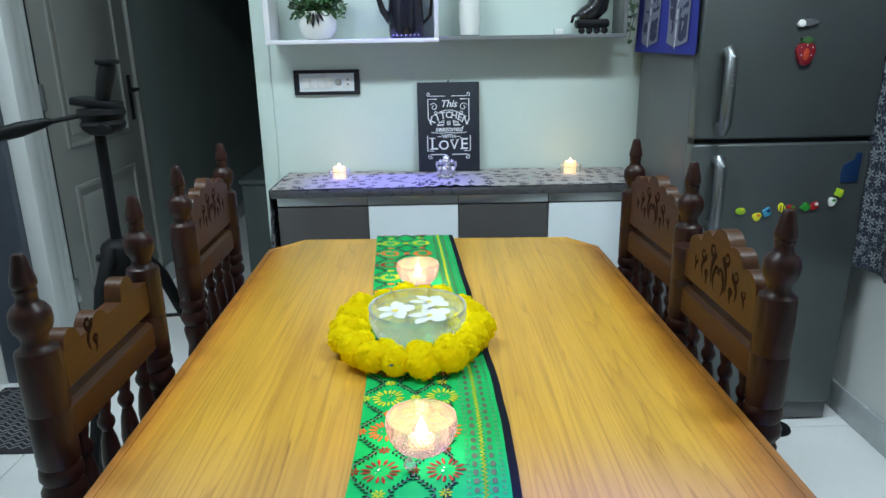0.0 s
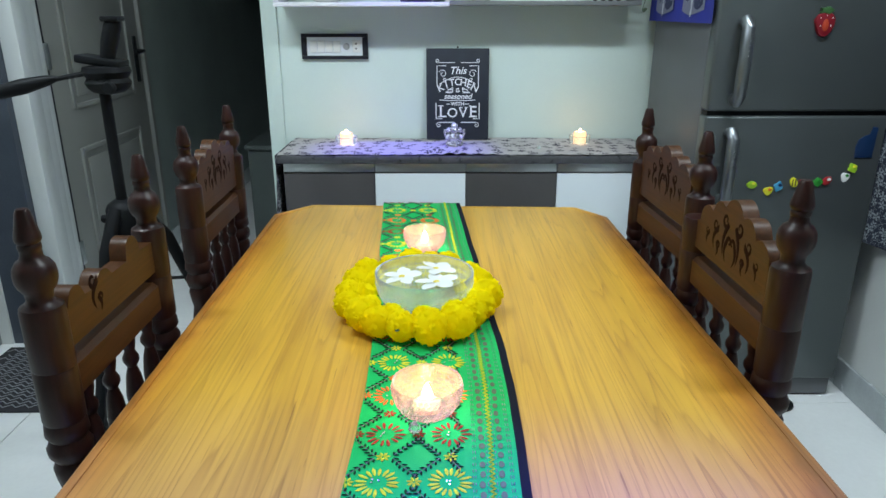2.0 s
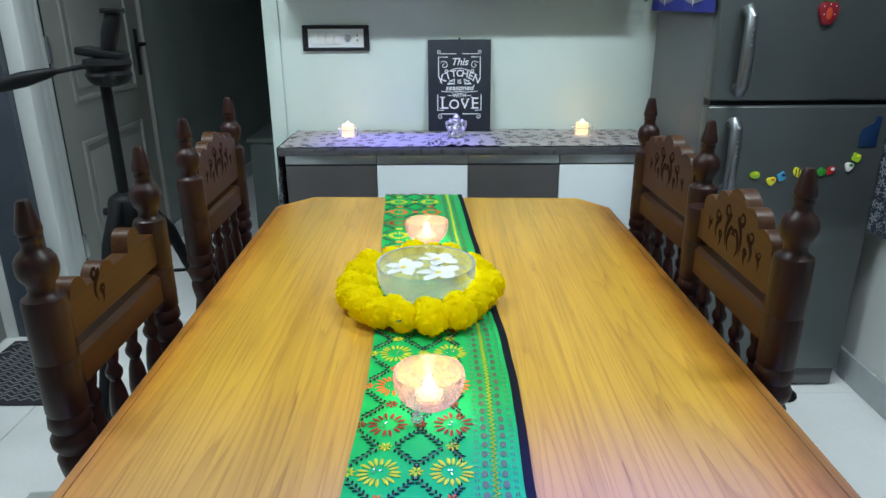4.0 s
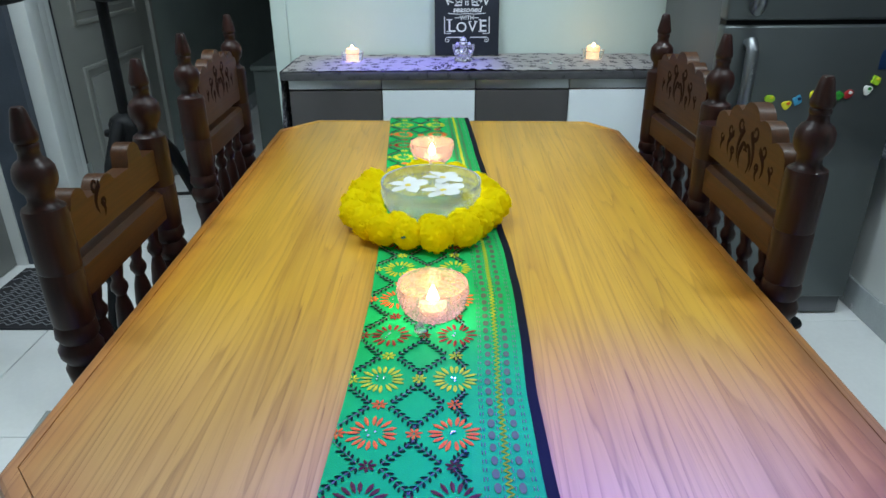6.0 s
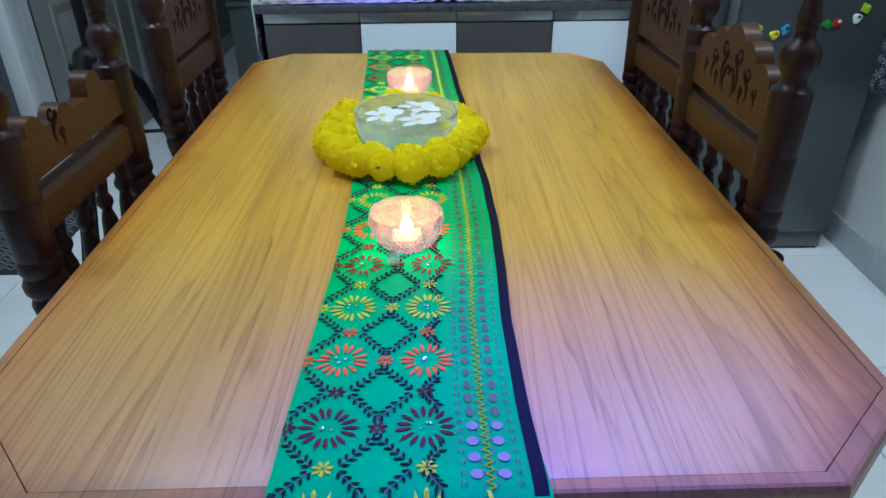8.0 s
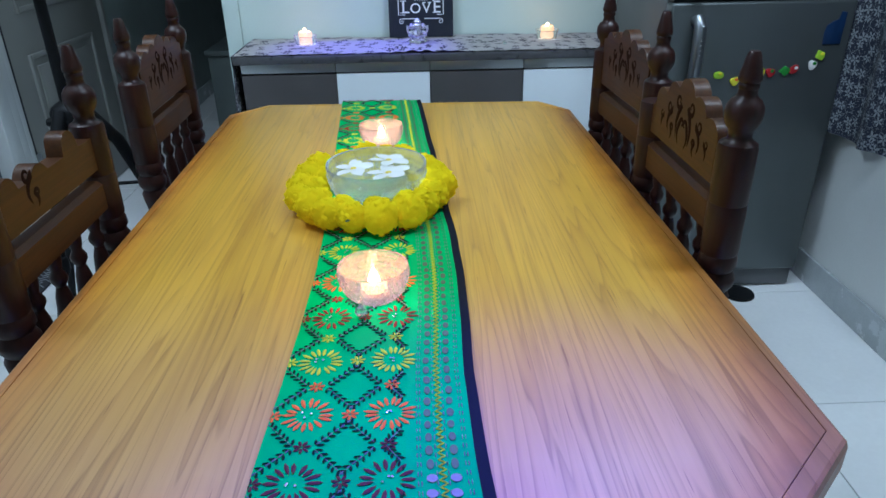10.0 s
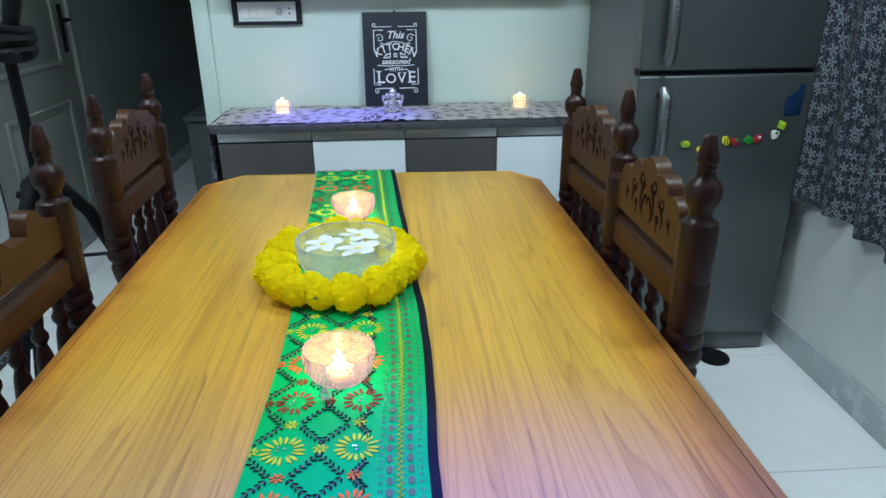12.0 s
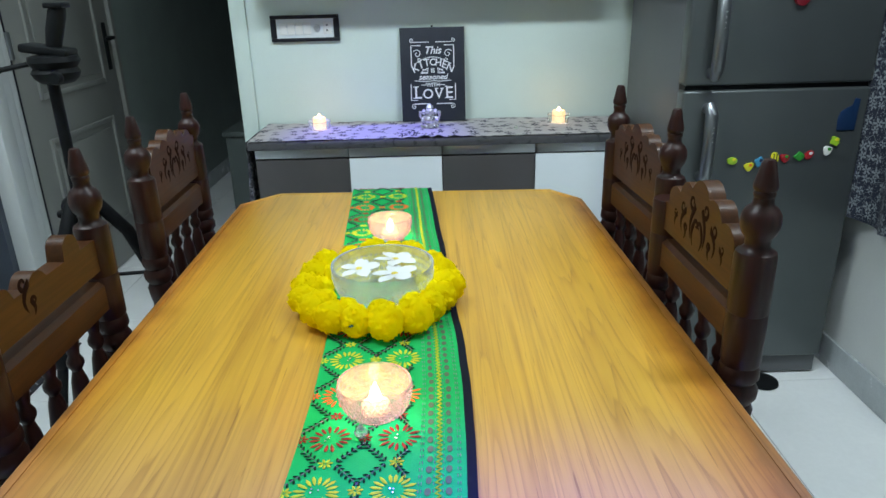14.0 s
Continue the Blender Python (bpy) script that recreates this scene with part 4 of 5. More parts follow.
def on_runner(s, y, lift=0.0):
    """The point s metres from the runner's left edge, y along the table; it hangs down past both ends."""
    x = runner_mid(max(0.76, min(2.25, y))) + (s - RW / 2) * (1 + 0.07 * max(0.0, min(1.0, (1.0 - y) / 0.25))) + 0.004 * max(0.0, min(1.0, (1.0 - y) / 0.25))
    near, far = TY - 0.742, TY + 0.738
    z, yy = RZ + 0.0012 * noise.noise((s * 22, y * 9, 5.0)), y
    if y < near:
        z, yy, lift = RZ - (near - y), near - 0.006 - max(lift, 0.0), 0.0
    if y > far:
        z, yy = RZ - (y - far), far + 0.006
    return Vector((x + 0.003 * noise.noise((y * 7, 0.0, 3.0)), yy, z + lift))


def strip(s0, s1, nu, lift, y0=0.62, y1=2.42, nv=150):
    return cloth_sheet(nu, nv, lambda u, v: on_runner(s0 + (s1 - s0) * u, y0 + (y1 - y0) * v, lift), lambda u, v: (s0 + u * (s1 - s0), v * (y1 - y0)))


runner = root("table_runner", (0, 0, 0), "embroidered green cotton table runner with black edging", "table runner")
part("field", strip(0, 0.139, 14, 0.0), MAT["green_cloth"], runner, "emerald green cotton")
part("border", strip(0.139, 0.2035, 6, 0.0), MAT["border_cloth"], runner, "green border with mauve-grey oval patches")
part("edging", strip(0.2035, RW, 3, 0.0006), MAT["black_cloth"], runner, "black cotton edging")
part("underlay", cloth_sheet(3, 24, lambda u, v: on_runner(0.196 + (RW + 0.011 * (1 - v) ** 0.7 - 0.199) * u, 0.62 + 0.25 * v, -0.0022), lambda u, v: (u * 0.02, v * 0.25)), MAT["green_cloth"], runner)
rng = random.Random(12)


def raised(bm, name, mat, label=""):
    """Lays stitches made in (s, y) onto the runner."""
    for v in bm.verts:
        v.co = on_runner(max(v.co.x, 0.0008), v.co.y, 0.0012 + v.co.z)
    return part(name, bm, mat, runner, label, smooth=False)


COL = (0.038, 0.1222)
ROWSP = 0.0948
kinds = ("thread_yellow", "thread_orange", "thread_maroon")
leafs, stems = bmesh.new(), bmesh.new()
for r in range(-3, 16):
    y = 1.033 + ROWSP * r
    key = kinds[(-r) % 3]
    if key == "thread_maroon" and r > 0:
        key = "thread_red"
    for cx in COL:
        bm = bmesh.new()
        petals = rng.choice((15, 16, 17))
        for k in range(petals):
            a = 2 * math.pi * (k + rng.uniform(-0.15, 0.15)) / petals
            stitch(bm, cx + 0.0112 * math.cos(a), y + 0.0112 * math.sin(a), a + rng.uniform(-0.06, 0.06), 0.0158 * rng.uniform(0.88, 1.1), 0.0044)
        raised(bm, "embroidered_flower", MAT[key], key.replace("thread_", "") + " stitched flower")
        bm = bmesh.new()
        for k in range(3):
            lathe(bm, [(0.0015, 0), (0.0014, 0.001), (0.0006, 0.0014)], 7, (cx + rng.uniform(-0.006, 0.006), y + rng.uniform(-0.005, 0.005), 0))
        raised(bm, "sequin", MAT["silver"])
    for cx, cy in ((0.003, y), (0.081, y), (0.040, y + ROWSP / 2), (0.1225, y + ROWSP / 2)):
        bm = bmesh.new()
        for k in range(7):
            a = 2 * math.pi * k / 7 + 0.2
            stitch(bm, max(cx, 0.002) + 0.001 * math.cos(a), cy + 0.001 * math.sin(a), a, 0.0085, 0.0034)
        raised(bm, "small_flower", MAT[key])
    # leafy diamond lattice between the flowers
    for mx, my, hx, hy in ((0.081, y + ROWSP / 2, 0.031, 0.036), (0.002, y + ROWSP / 2, 0.03, 0.034), (0.139, y + ROWSP / 2, 0.02, 0.03)):
        for sx in (-1, 1):
            for sy in (-1, 1):
                for k in range(6):
                    f = (k + 0.5) / 6
                    px, py = mx + sx * hx * (1 - f), my + sy * hy * f
                    along = math.atan2(sy * hy, -sx * hx)
                    if 0.003 < px < 0.134:
                        stitch(stems, px, py, along, 0.0072, 0.0013)
                    for turn in (0.75, -0.75):
                        qx = px + rng.uniform(-0.0008, 0.0008)
                        if 0.003 < qx + 0.006 * math.cos(along + turn) < 0.137 and 0.003 < qx < 0.137:
                            stitch(leafs, qx, py, along + turn, 0.0082 * rng.uniform(0.85, 1.12), 0.0030)
tagged(raised(stems, "stem_stitches", MAT["thread_mauve"], "thin mauve stitched stems"), kind="stuff")
tagged(raised(leafs, "leaf_lattice", MAT["thread_dark"], "dark green stitched leaf lattice"), kind="stuff")
bm = bmesh.new()
ends = bmesh.new()
for cx in (0.1605, 0.1835):
    for k in range(95):
        y = 0.64 + 0.0185 * k
        if y < 0.785:
            continue
        if y < 0.86:
            lathe(ends, [(0.0052, 0), (0.0052, 0.0004), (0.0012, 0.0005)], 10, (cx + rng.uniform(-0.0015, 0.0015), y, 0), True)
            continue
        oval = lathed([(0.0038, 0), (0.0037, 0.0001), (0.0030, 0.0002)], 10)
        bmesh.ops.transform(oval, matrix=Matrix.Translation((cx + rng.uniform(-0.0007, 0.0007), y, 0)) @ Matrix.Diagonal((rng.uniform(0.85, 1.05), rng.uniform(1.5, 1.9), 1, 1)), verts=oval.verts)
        t = bpy.data.meshes.new("tmp")
        oval.to_mesh(t)
        oval.free()
        bm.from_mesh(t)
        bpy.data.meshes.remove(t)
tagged(raised(bm, "oval_trim", MAT["bar_thread"], "dull mauve-grey oval patches"), kind="stuff")
tagged(raised(ends, "sequin_trim", MAT["sequin"], "mauve round sequins"), kind="stuff")
bm = bmesh.new()
zig = [(0.1718 + (0.0036 if k % 2 else -0.0036), 0.63 + 0.0044 * k, 0.0006) for k in range(400)]
for a, b in zip(zig, zig[1:]):
    d = Vector(b) - Vector(a)
    stitch(bm, a[0], a[1], math.atan2(d.y, d.x), d.length * 1.1, 0.0018)
raised(bm, "zigzag_stitch", MAT["thread_yellow"], "yellow zigzag stitching")
bm = bmesh.new()
for cx in (0.1495, 0.1525, 0.1665, 0.1770, 0.1935, 0.1965):
    for k in range(240):
        stitch(bm, cx, 0.63 + 0.012 * k, math.pi / 2, 0.0075, 0.0011)
tagged(raised(bm, "running_stitch", MAT["thread_mauve"], "mauve running stitches"), kind="stuff")

# ---- marigold garland ----
garland = root("marigold_garland", (0.176, 1.52, RZ + 0.001), "ring of fluffy yellow marigold heads", "garland")
rng = random.Random(21)


def marigold_mesh(seed):
    """A soft round head: a ball of cupped petals standing out all over."""
    q = random.Random(seed)
    bm = bmesh.new()
    bmesh.ops.create_icosphere(bm, subdivisions=3, radius=0.0277)
    count = 110
    for k in range(count):
        z = 1 - 2 * (k + 0.5) / count
        a = 2.39996 * k + q.uniform(-0.25, 0.25)
        d = Vector((math.sqrt(1 - z * z) * math.cos(a), math.sqrt(1 - z * z) * math.sin(a), z + q.uniform(-0.06, 0.06))).normalized()
        side = Matrix.Rotation(q.uniform(0, 6.28), 3, d) @ d.orthogonal().normalized()
        up = d.cross(side)
        lean, w, tip = q.uniform(0.3, 0.7), q.uniform(0.0042, 0.0062), q.uniform(0.0283, 0.0296)
        rows = []
        for f, wide in ((0.0, 0.45), (0.6, 1.0), (1.0, 0.8)):
            rad = 0.0262 + (tip - 0.0262) * f
            c = d * rad + up * (lean * 0.014 * f * f)
            rows.append([bm.verts.new(c + side * (w * wide * u) + up * (0.0016 * u * u) + d * (0.0011 * f * q.uniform(-1, 1))) for u in (-1, -0.35, 0.35, 1)])
        for p0, p1 in zip(rows, rows[1:]):
            for i in range(3):
                bm.faces.new((p0[i], p0[i + 1], p1[i + 1], p1[i]))
    return finish(bm, "marigold", MAT["marigold"], True, 75)


heads = [marigold_mesh(s) for s in range(5)]
COUNT = 18
for k in range(COUNT):
    a = 2 * math.pi * k / COUNT + rng.uniform(-0.06, 0.06)
    ob = new("marigold", heads[k % 5])
    ob.parent = garland
    sc = rng.uniform(0.92, 1.12)
    rr = 0.122 + rng.uniform(-0.006, 0.006)
    ob.matrix_basis = Matrix.Translation((rr * math.cos(a), rr * (1.26 if math.sin(a) > 0 else 1.10) * math.sin(a), 0.0275 * sc)) @ Euler((rng.uniform(0, 6), rng.uniform(0, 6), rng.uniform(0, 6))).to_matrix().to_4x4() @ Matrix.Diagonal((sc, sc, sc * 0.92, 1))
for k in range(11):
    a = 2 * math.pi * (k + 0.5) / 11
    ob = new("marigold", heads[(k + 2) % 5])
    ob.parent = garland
    ob.matrix_basis = Matrix.Translation((0.098 * math.cos(a), 0.104 * math.sin(a), 0.028)) @ Euler((rng.uniform(0, 6), rng.uniform(0, 6), 0)).to_matrix().to_4x4() @ Matrix.Diagonal((0.78, 0.78, 0.78, 1))
part("string", tubed([(0.12 * math.cos(a / 6), 0.127 * math.sin(a / 6), 0.026) for a in range(38)], 0.002, 5), MAT["leaf"], garland)
for a, r in ((-1.75, 0.146), (0.5, 0.15)):
    q = bmesh.new()
    stitch(q, r * math.cos(a), r * math.sin(a), a, 0.014, 0.008, 0.03, 0.002)
    part("leaf", q, MAT["leaf"], garland, "small green leaf")

# ---- glass bowl with floating flowers ----
BX, BY = 0.189, 1.516
bowl = root("glass_bowl", (BX, BY, RZ + 0.0015), "dotted cut-glass bowl filled with water", "bowl")
prof = [(0.045, 0), (0.055, 0.003), (0.070, 0.016), (0.081, 0.036), (0.087, 0.058), (0.0885, 0.073), (0.0875, 0.075), (0.0845, 0.0735), (0.083, 0.058), (0.077, 0.038), (0.066, 0.02), (0.05, 0.008), (0.001, 0.007)]
bm = lathed(prof, 48, close=False)
bm.faces.new([v for v in bm.verts[:48]][::-1])
g = part("bowl_wall", bm, MAT["glass"], bowl)
g.visible_shadow = False
bm = bmesh.new()
for j, (r, z) in enumerate(((0.0600, 0.008), (0.0665, 0.0135), (0.0715, 0.0195), (0.0758, 0.026), (0.0795, 0.033), (0.0825, 0.0405), (0.0848, 0.0485), (0.0865, 0.057))):
    for k in range(58):
        a = 2 * math.pi * (k + 0.5 * (j % 2)) / 58
        lathe(bm, [(0.0034, 0), (0.0026, 0.0012), (0.0008, 0.0018)], 7, (r * math.cos(a), r * math.sin(a), z), True, (Matrix.Rotation(a, 3, "Z") @ Matrix.Rotation(radians(75), 3, "Y")))
d = part("glass_dots", bm, MAT["glass"], bowl, "raised glass dots")
tagged(d, kind="stuff")
d.visible_shadow = False
bm = bmesh.new()
bmesh.ops.create_circle(bm, cap_ends=True, segments=48, radius=0.0815, matrix=Matrix.Translation((0, 0, 0.054)))
w = part("water", bm, MAT["water"], bowl)
w.visible_shadow = False


def floating_flower(x, y, turn, size):
    f = root("floating_flower", pose(BX + x, BY + y, RZ + 0.0615, rng.uniform(-5, 5), rng.uniform(-5, 5), turn), "white five-petalled flower floating in the bowl", "flower", "floating flowers")
    for k in range(5):
        a = 2 * math.pi * k / 5
        bm = bmesh.new()
        n = 10
        rows = []
        for i in range(n + 1):
            t = i / n
            wd = 0.33 * size * max(math.sin(math.pi * (0.05 + 0.93 * t ** 1.25)), 0.02) ** 0.55
            rows.append([bm.verts.new((t * size, wd * q, 0.004 + 0.004 * t - 0.0045 * t * t + 0.0012 * q + 0.0022 * q * q * t)) for q in (-1, -0.6, 0, 0.6, 1)])
        for p, q in zip(rows, rows[1:]):
            for i in range(4):
                bm.faces.new((p[i], q[i], q[i + 1], p[i + 1]))
        bmesh.ops.transform(bm, matrix=Matrix.Rotation(a, 4, "Z"), verts=bm.verts)
        part("petal", bm, MAT["petal"], f)
    part("heart", lathed([(0.0065, 0.0048), (0.004, 0.006), (0.001, 0.0064)], 12), MAT["petal_eye"], f, "yellow flower heart")
    return f


floating_flower(-0.040, 0.000, 10, 0.036)
floating_flower(0.020, 0.040, 50, 0.038)
floating_flower(0.022, -0.026, 95, 0.040)

# ---- candle holders on the runner ----


def candle_holder(x, y, label):
    h = root("candle_holder", (x, y, RZ + 0.0015), label, "candle holder", "candle holders on the runner")
    prof = [(0.022, 0), (0.030, 0.003), (0.042, 0.014), (0.049, 0.032), (0.051, 0.048), (0.0502, 0.050), (0.048, 0.048), (0.046, 0.032), (0.039, 0.017), (0.028, 0.007), (0.001, 0.006)]
    prof = [(0.93 * r, z) for r, z in prof]
    bm = lathed(prof, 40, close=False)
    bm.faces.new(bm.verts[:40][::-1])
    g = part("cup", bm, MAT["pink_glass"], h)
    g.visible_shadow = False
    bm = bmesh.new()
    for j, (r, z) in enumerate(((0.034, 0.0075), (0.0385, 0.0115), (0.0425, 0.0165), (0.0455, 0.022), (0.048, 0.028), (0.0497, 0.0345), (0.0507, 0.041))):
        r *= 0.93
        for k in range(40):
            a = 2 * math.pi * (k + 0.5 * (j % 2)) / 40
            lathe(bm, [(0.0028, 0), (0.0022, 0.0011), (0.0007, 0.0016)], 6, (r * math.cos(a), r * math.sin(a), z), True, (Matrix.Rotation(a, 3, "Z") @ Matrix.Rotation(radians(72), 3, "Y")))
    d = part("glass_dots", bm, MAT["pink_glass"], h, "raised glass dots")
    tagged(d, kind="stuff")
    d.visible_shadow = False
    part("tealight", lathed([(0.019, 0.0065), (0.0192, 0.0155), (0.0185, 0.016), (0.017, 0.0145)], 22), MAT["wax"], h, "lit tealight")
    part("flame", lathed([(0.001, 0.016), (0.0068, 0.021), (0.0078, 0.027), (0.005, 0.037), (0.0006, 0.046)], 12), MAT["flame"], h)
    point_lamp("candle_flame_light", (x, y, RZ + 0.052), 0.075, (1.0, 0.62, 0.33), 0.012)


candle_holder(0.2, 1.176, "pale pink dotted glass cup with lit tealight")
candle_holder(0.182, 1.84, "pale pink dotted glass cup with lit tealight")
point_lamp("candle_flame_light", (-0.138, 2.955, 0.866), 0.05, (1.0, 0.55, 0.2))
point_lamp("candle_flame_light", (0.745, 2.975, 0.866), 0.05, (1.0, 0.55, 0.2))
solid("glass_drop", lathed([(0.001, 0), (0.006, 0.002), (0.0085, 0.007), (0.006, 0.013), (0.002, 0.017), (0.001, 0.02)], 14), MAT["glass"], "small clear glass drop on the runner", "glass bead", at=pose(0.185, 1.128, RZ + 0.002))

# ---- refrigerator ----
FX0, FX1, FY = 1.014, 1.566, 2.45
fr = root("refrigerator", (FX0, FY, 0), "grey brushed-steel two-door refrigerator", "refrigerator")
FW = FX1 - FX0
part("cabinet", boxed((0.004, 0.06, 0.06), (FW - 0.004, 0.62, 1.60), 0.008), MAT["fridge_side"], fr, "grey enamelled side walls")
part("freezer_door", boxed((0, 0, 0.982), (FW, 0.058, 1.60), 0.009, 3), MAT["steel"], fr)
part("lower_door", boxed((0, 0, 0.075), (FW, 0.058, 0.968), 0.009, 3), MAT["steel"], fr)
part("door_gap", boxed((0.006, 0.012, 0.966), (FW - 0.006, 0.058, 0.984)), MAT["black_plastic"], fr)
part("kick_plate", boxed((0.006, 0.016, 0.008), (FW - 0.006, 0.06, 0.073), 0.004), MAT["fridge_side"], fr)
for x in (0.06, FW - 0.06):
    for y in (0.06, 0.56):
        part("foot", lathed([(0.022, 0), (0.022, 0.012), (0.014, 0.014), (0.014, 0.06)], 14, (x, y, 0)), MAT["black_plastic"], fr)
for z0, z1 in ((1.006, 1.248), (0.70, 0.931)):
    x = 0.074
    pts = [(x, 0.002, z1 - 0.014), (x, -0.026, z1 - 0.008), (x, -0.042, z1 - 0.026), (x, -0.046, (z0 + z1) / 2), (x, -0.042, z0 + 0.026), (x, -0.026, z0 + 0.008), (x, 0.002, z0 + 0.014)]
    h = part("handle", tubed(pts, [0.016, 0.018, 0.018, 0.018, 0.018, 0.018, 0.016], 14), MAT["handle_steel"], fr, "satin metal bar handle")
    for k in range(4):
        part("dot", lathe(bmesh.new(), [(0.002, 0), (0.002, 0.001)], 8, (x, -0.0632, z1 - 0.06 - 0.014 * k), True, pose(0, 0, 0, 90, 0, 0).to_3x3()), MAT["chrome"], h)
part("hinge_cap", boxed((FW - 0.06, -0.004, 1.545), (FW - 0.035, 0.002, 1.552)), MAT["chrome"], fr)


def blob(n=16, a=1.0, b=1.0, wob=0.0, k=3):
    return [(a * (1 + wob * math.cos(k * t)) * math.cos(t), b * (1 + wob * math.cos(k * t)) * math.sin(t)) for t in (2 * math.pi * i / n for i in range(n))]


straw = root("strawberry_magnet", pose(1.319, FY - 0.001, 1.238, 90, 0, 0), "red strawberry magnet with green cap", "magnet", "magnets on the refrigerator")
part("berry", prismed([(0.029 * math.cos(t) * (1.0 if math.sin(t) > -0.2 else 0.86 + 0.2 * math.sin(t) * -0.4), 0.026 * math.sin(t) if math.sin(t) > 0 else 0.042 * math.sin(t)) for t in (2 * math.pi * i / 22 for i in range(22))], 0.012, None, 0.004), MAT["berry_red"], straw)
part("cheek", prismed(blob(12, 0.010, 0.018), 0.0135, Matrix.Translation((0, -0.010, 0)), 0.003), MAT["berry_orange"], straw, "orange-red middle")
for x, y in ((-0.017, 0.010), (0.017, 0.010), (-0.015, -0.012), (0.015, -0.012), (0.0, 0.016)):
    part("seed", prismed(blob(6, 0.0015, 0.0024), 0.0128, Matrix.Translation((x, y, 0))), MAT["mag_white"], straw)
part("cap", prismed(blob(20, 0.017, 0.009, 0.25, 5), 0.013, Matrix.Translation((0, 0.03, 0)), 0.002), MAT["leaf"], straw)
clip = root("bottle_opener_magnet", pose(1.316, FY - 0.001, 1.318, 90, 0, 0), "chrome bar magnet above the strawberry", "magnet", "magnets on the refrigerator")
part("bar", prismed(blob(18, 0.031, 0.0095), 0.008, None, 0.003), MAT["silver"], clip)
part("bar_end", prismed(blob(12, 0.012, 0.011), 0.010, Matrix.Translation((-0.018, -0.003, 0)), 0.003), MAT["mag_white"], clip)
TOYS = ((1.181, 0.757, "mag_lime", "lime green fruit"), (1.234, 0.738, "mag_yellow", "yellow fruit"), (1.264, 0.752, "mag_blue", "pale blue fish"), (1.310, 0.765, "mag_yellow", "yellow and black bee"), (1.340, 0.762, "mag_red", "red berry"), (1.384, 0.766, "mag_green", "green leaf"), (1.412, 0.770, "mag_red", "red and white house"), (1.466, 0.782, "mag_white", "white duck"), (1.484, 0.810, "mag_lime", "lime green frog"))
for k, (x, z, key, what) in enumerate(TOYS):
    t = root("fruit_magnet", pose(x, FY - 0.0005, z, 90, 0, 0), "small " + what + " magnet", "magnet", "magnets on the refrigerator")
    part("body", prismed(blob(16, 0.0145, 0.0125, 0.1 + 0.05 * (k % 3), 2 + k % 3), 0.006, pose(0, 0, 0, 0, 0, 37 * k), 0.002), MAT[key], t)
    extra = ("mag_yellow", "mag_orange", "card_blue", "black", "mag_green", "mag_green", "mag_white", "mag_green", "mag_yellow")[k]
    if k == 3:
        for s in (-0.005, 0.004):
            part("stripe", boxed((s - 0.0015, -0.011, 0.004), (s + 0.0015, 0.011, 0.0068)), MAT["black"], t)
    else:
        part("spot", prismed(blob(10, 0.006, 0.005), 0.0075, Matrix.Translation((0.004, 0.005, 0)), 0.001), MAT[extra], t)
CARD = [(-0.027, -0.046), (0.026, -0.046), (0.029, 0.046), (0.013, 0.048), (0.008, 0.026), (-0.008, 0.020), (-0.024, 0.008), (-0.029, -0.012)]
solid("blue_card", prismed(CARD, 0.003, pose(1.510, FY - 0.0004, 0.888, 90, 0, 0), 0.0008), MAT["card_blue"], "dark blue cut-out card on the refrigerator door", "card")
solid("foot_stand", lathed([(0.05, 0), (0.054, 0.004), (0.052, 0.010), (0.04, 0.013)], 24), MAT["black_plastic"], "round dark stand foot on the floor", "stand", at=pose(1.36, 2.41, 0))

# ---- fridge cover hanging over the side ----
cover = root("fridge_cover", (FX0 - 0.004, 0, 0), "blue patchwork cover hanging over the refrigerator side", "cloth")


def fall(u, v):
    y, z = 2.47 + 0.60 * u, 1.61 - 0.378 * v
    return Vector((-0.006 - 0.012 * abs(math.sin(u * 7)) * v - 0.004 * noise.noise((y * 9, z * 9, 1)), y, z))


part("panel", cloth_sheet(40, 24, fall, lambda u, v: (u, v)), MAT["blue_cloth"], cover)


def patch(u0, u1, v0, v1, key):
    def at(u, v):
        p = fall(u0 + (u1 - u0) * u, v0 + (v1 - v0) * v + 0.04 * math.sin(3 * u))
        return p + Vector((-0.004, 0, 0))
    part("patch", cloth_sheet(8, 6, at, lambda u, v: (u, v)), MAT[key], cover)


for b in (0.06, 0.53):
    patch(b + 0.02, b + 0.36, 0.30, 0.90, "patch_grey")
    patch(b + 0.04, b + 0.15, 0.42, 0.86, "patch_dark")
    patch(b + 0.17, b + 0.20, 0.38, 0.92, "patch_pale")
    patch(b + 0.22, b + 0.33, 0.52, 0.80, "patch_dark")
    patch(b + 0.27, b + 0.36, 0.34, 0.50, "patch_pale")

# ---- curtain on the east wall ----


def curtain_at(u, v):
    y = 2.50 - 1.25 * u + 0.03 * v * math.sin(u * 3)
    z = 2.25 - (1.685 + 0.065 * u - 0.006 * math.sin(u * 40)) * v
    return Vector((1.598 - 0.022 * math.sin(u * 46 + 0.6 * math.sin(v * 3)) - 0.012 * math.sin(u * 17 + 1), y, z))


cur = root("curtain", (0, 0, 0), "navy curtain with white flower print", "curtain")
part("cloth", cloth_sheet(130, 40, curtain_at, lambda u, v: (2.0 * u, 1.69 * v)), MAT["curtain"], cur)
part("rod", tubed([(1.6, 2.58, 2.26), (1.6, 1.1, 2.26)], 0.011, 12), MAT["aluminium"], cur)
for y in (2.55, 1.15):
    part("bracket", boxed((1.6, y - 0.01, 2.25), (1.65, y + 0.01, 2.27)), MAT["aluminium"], cur)

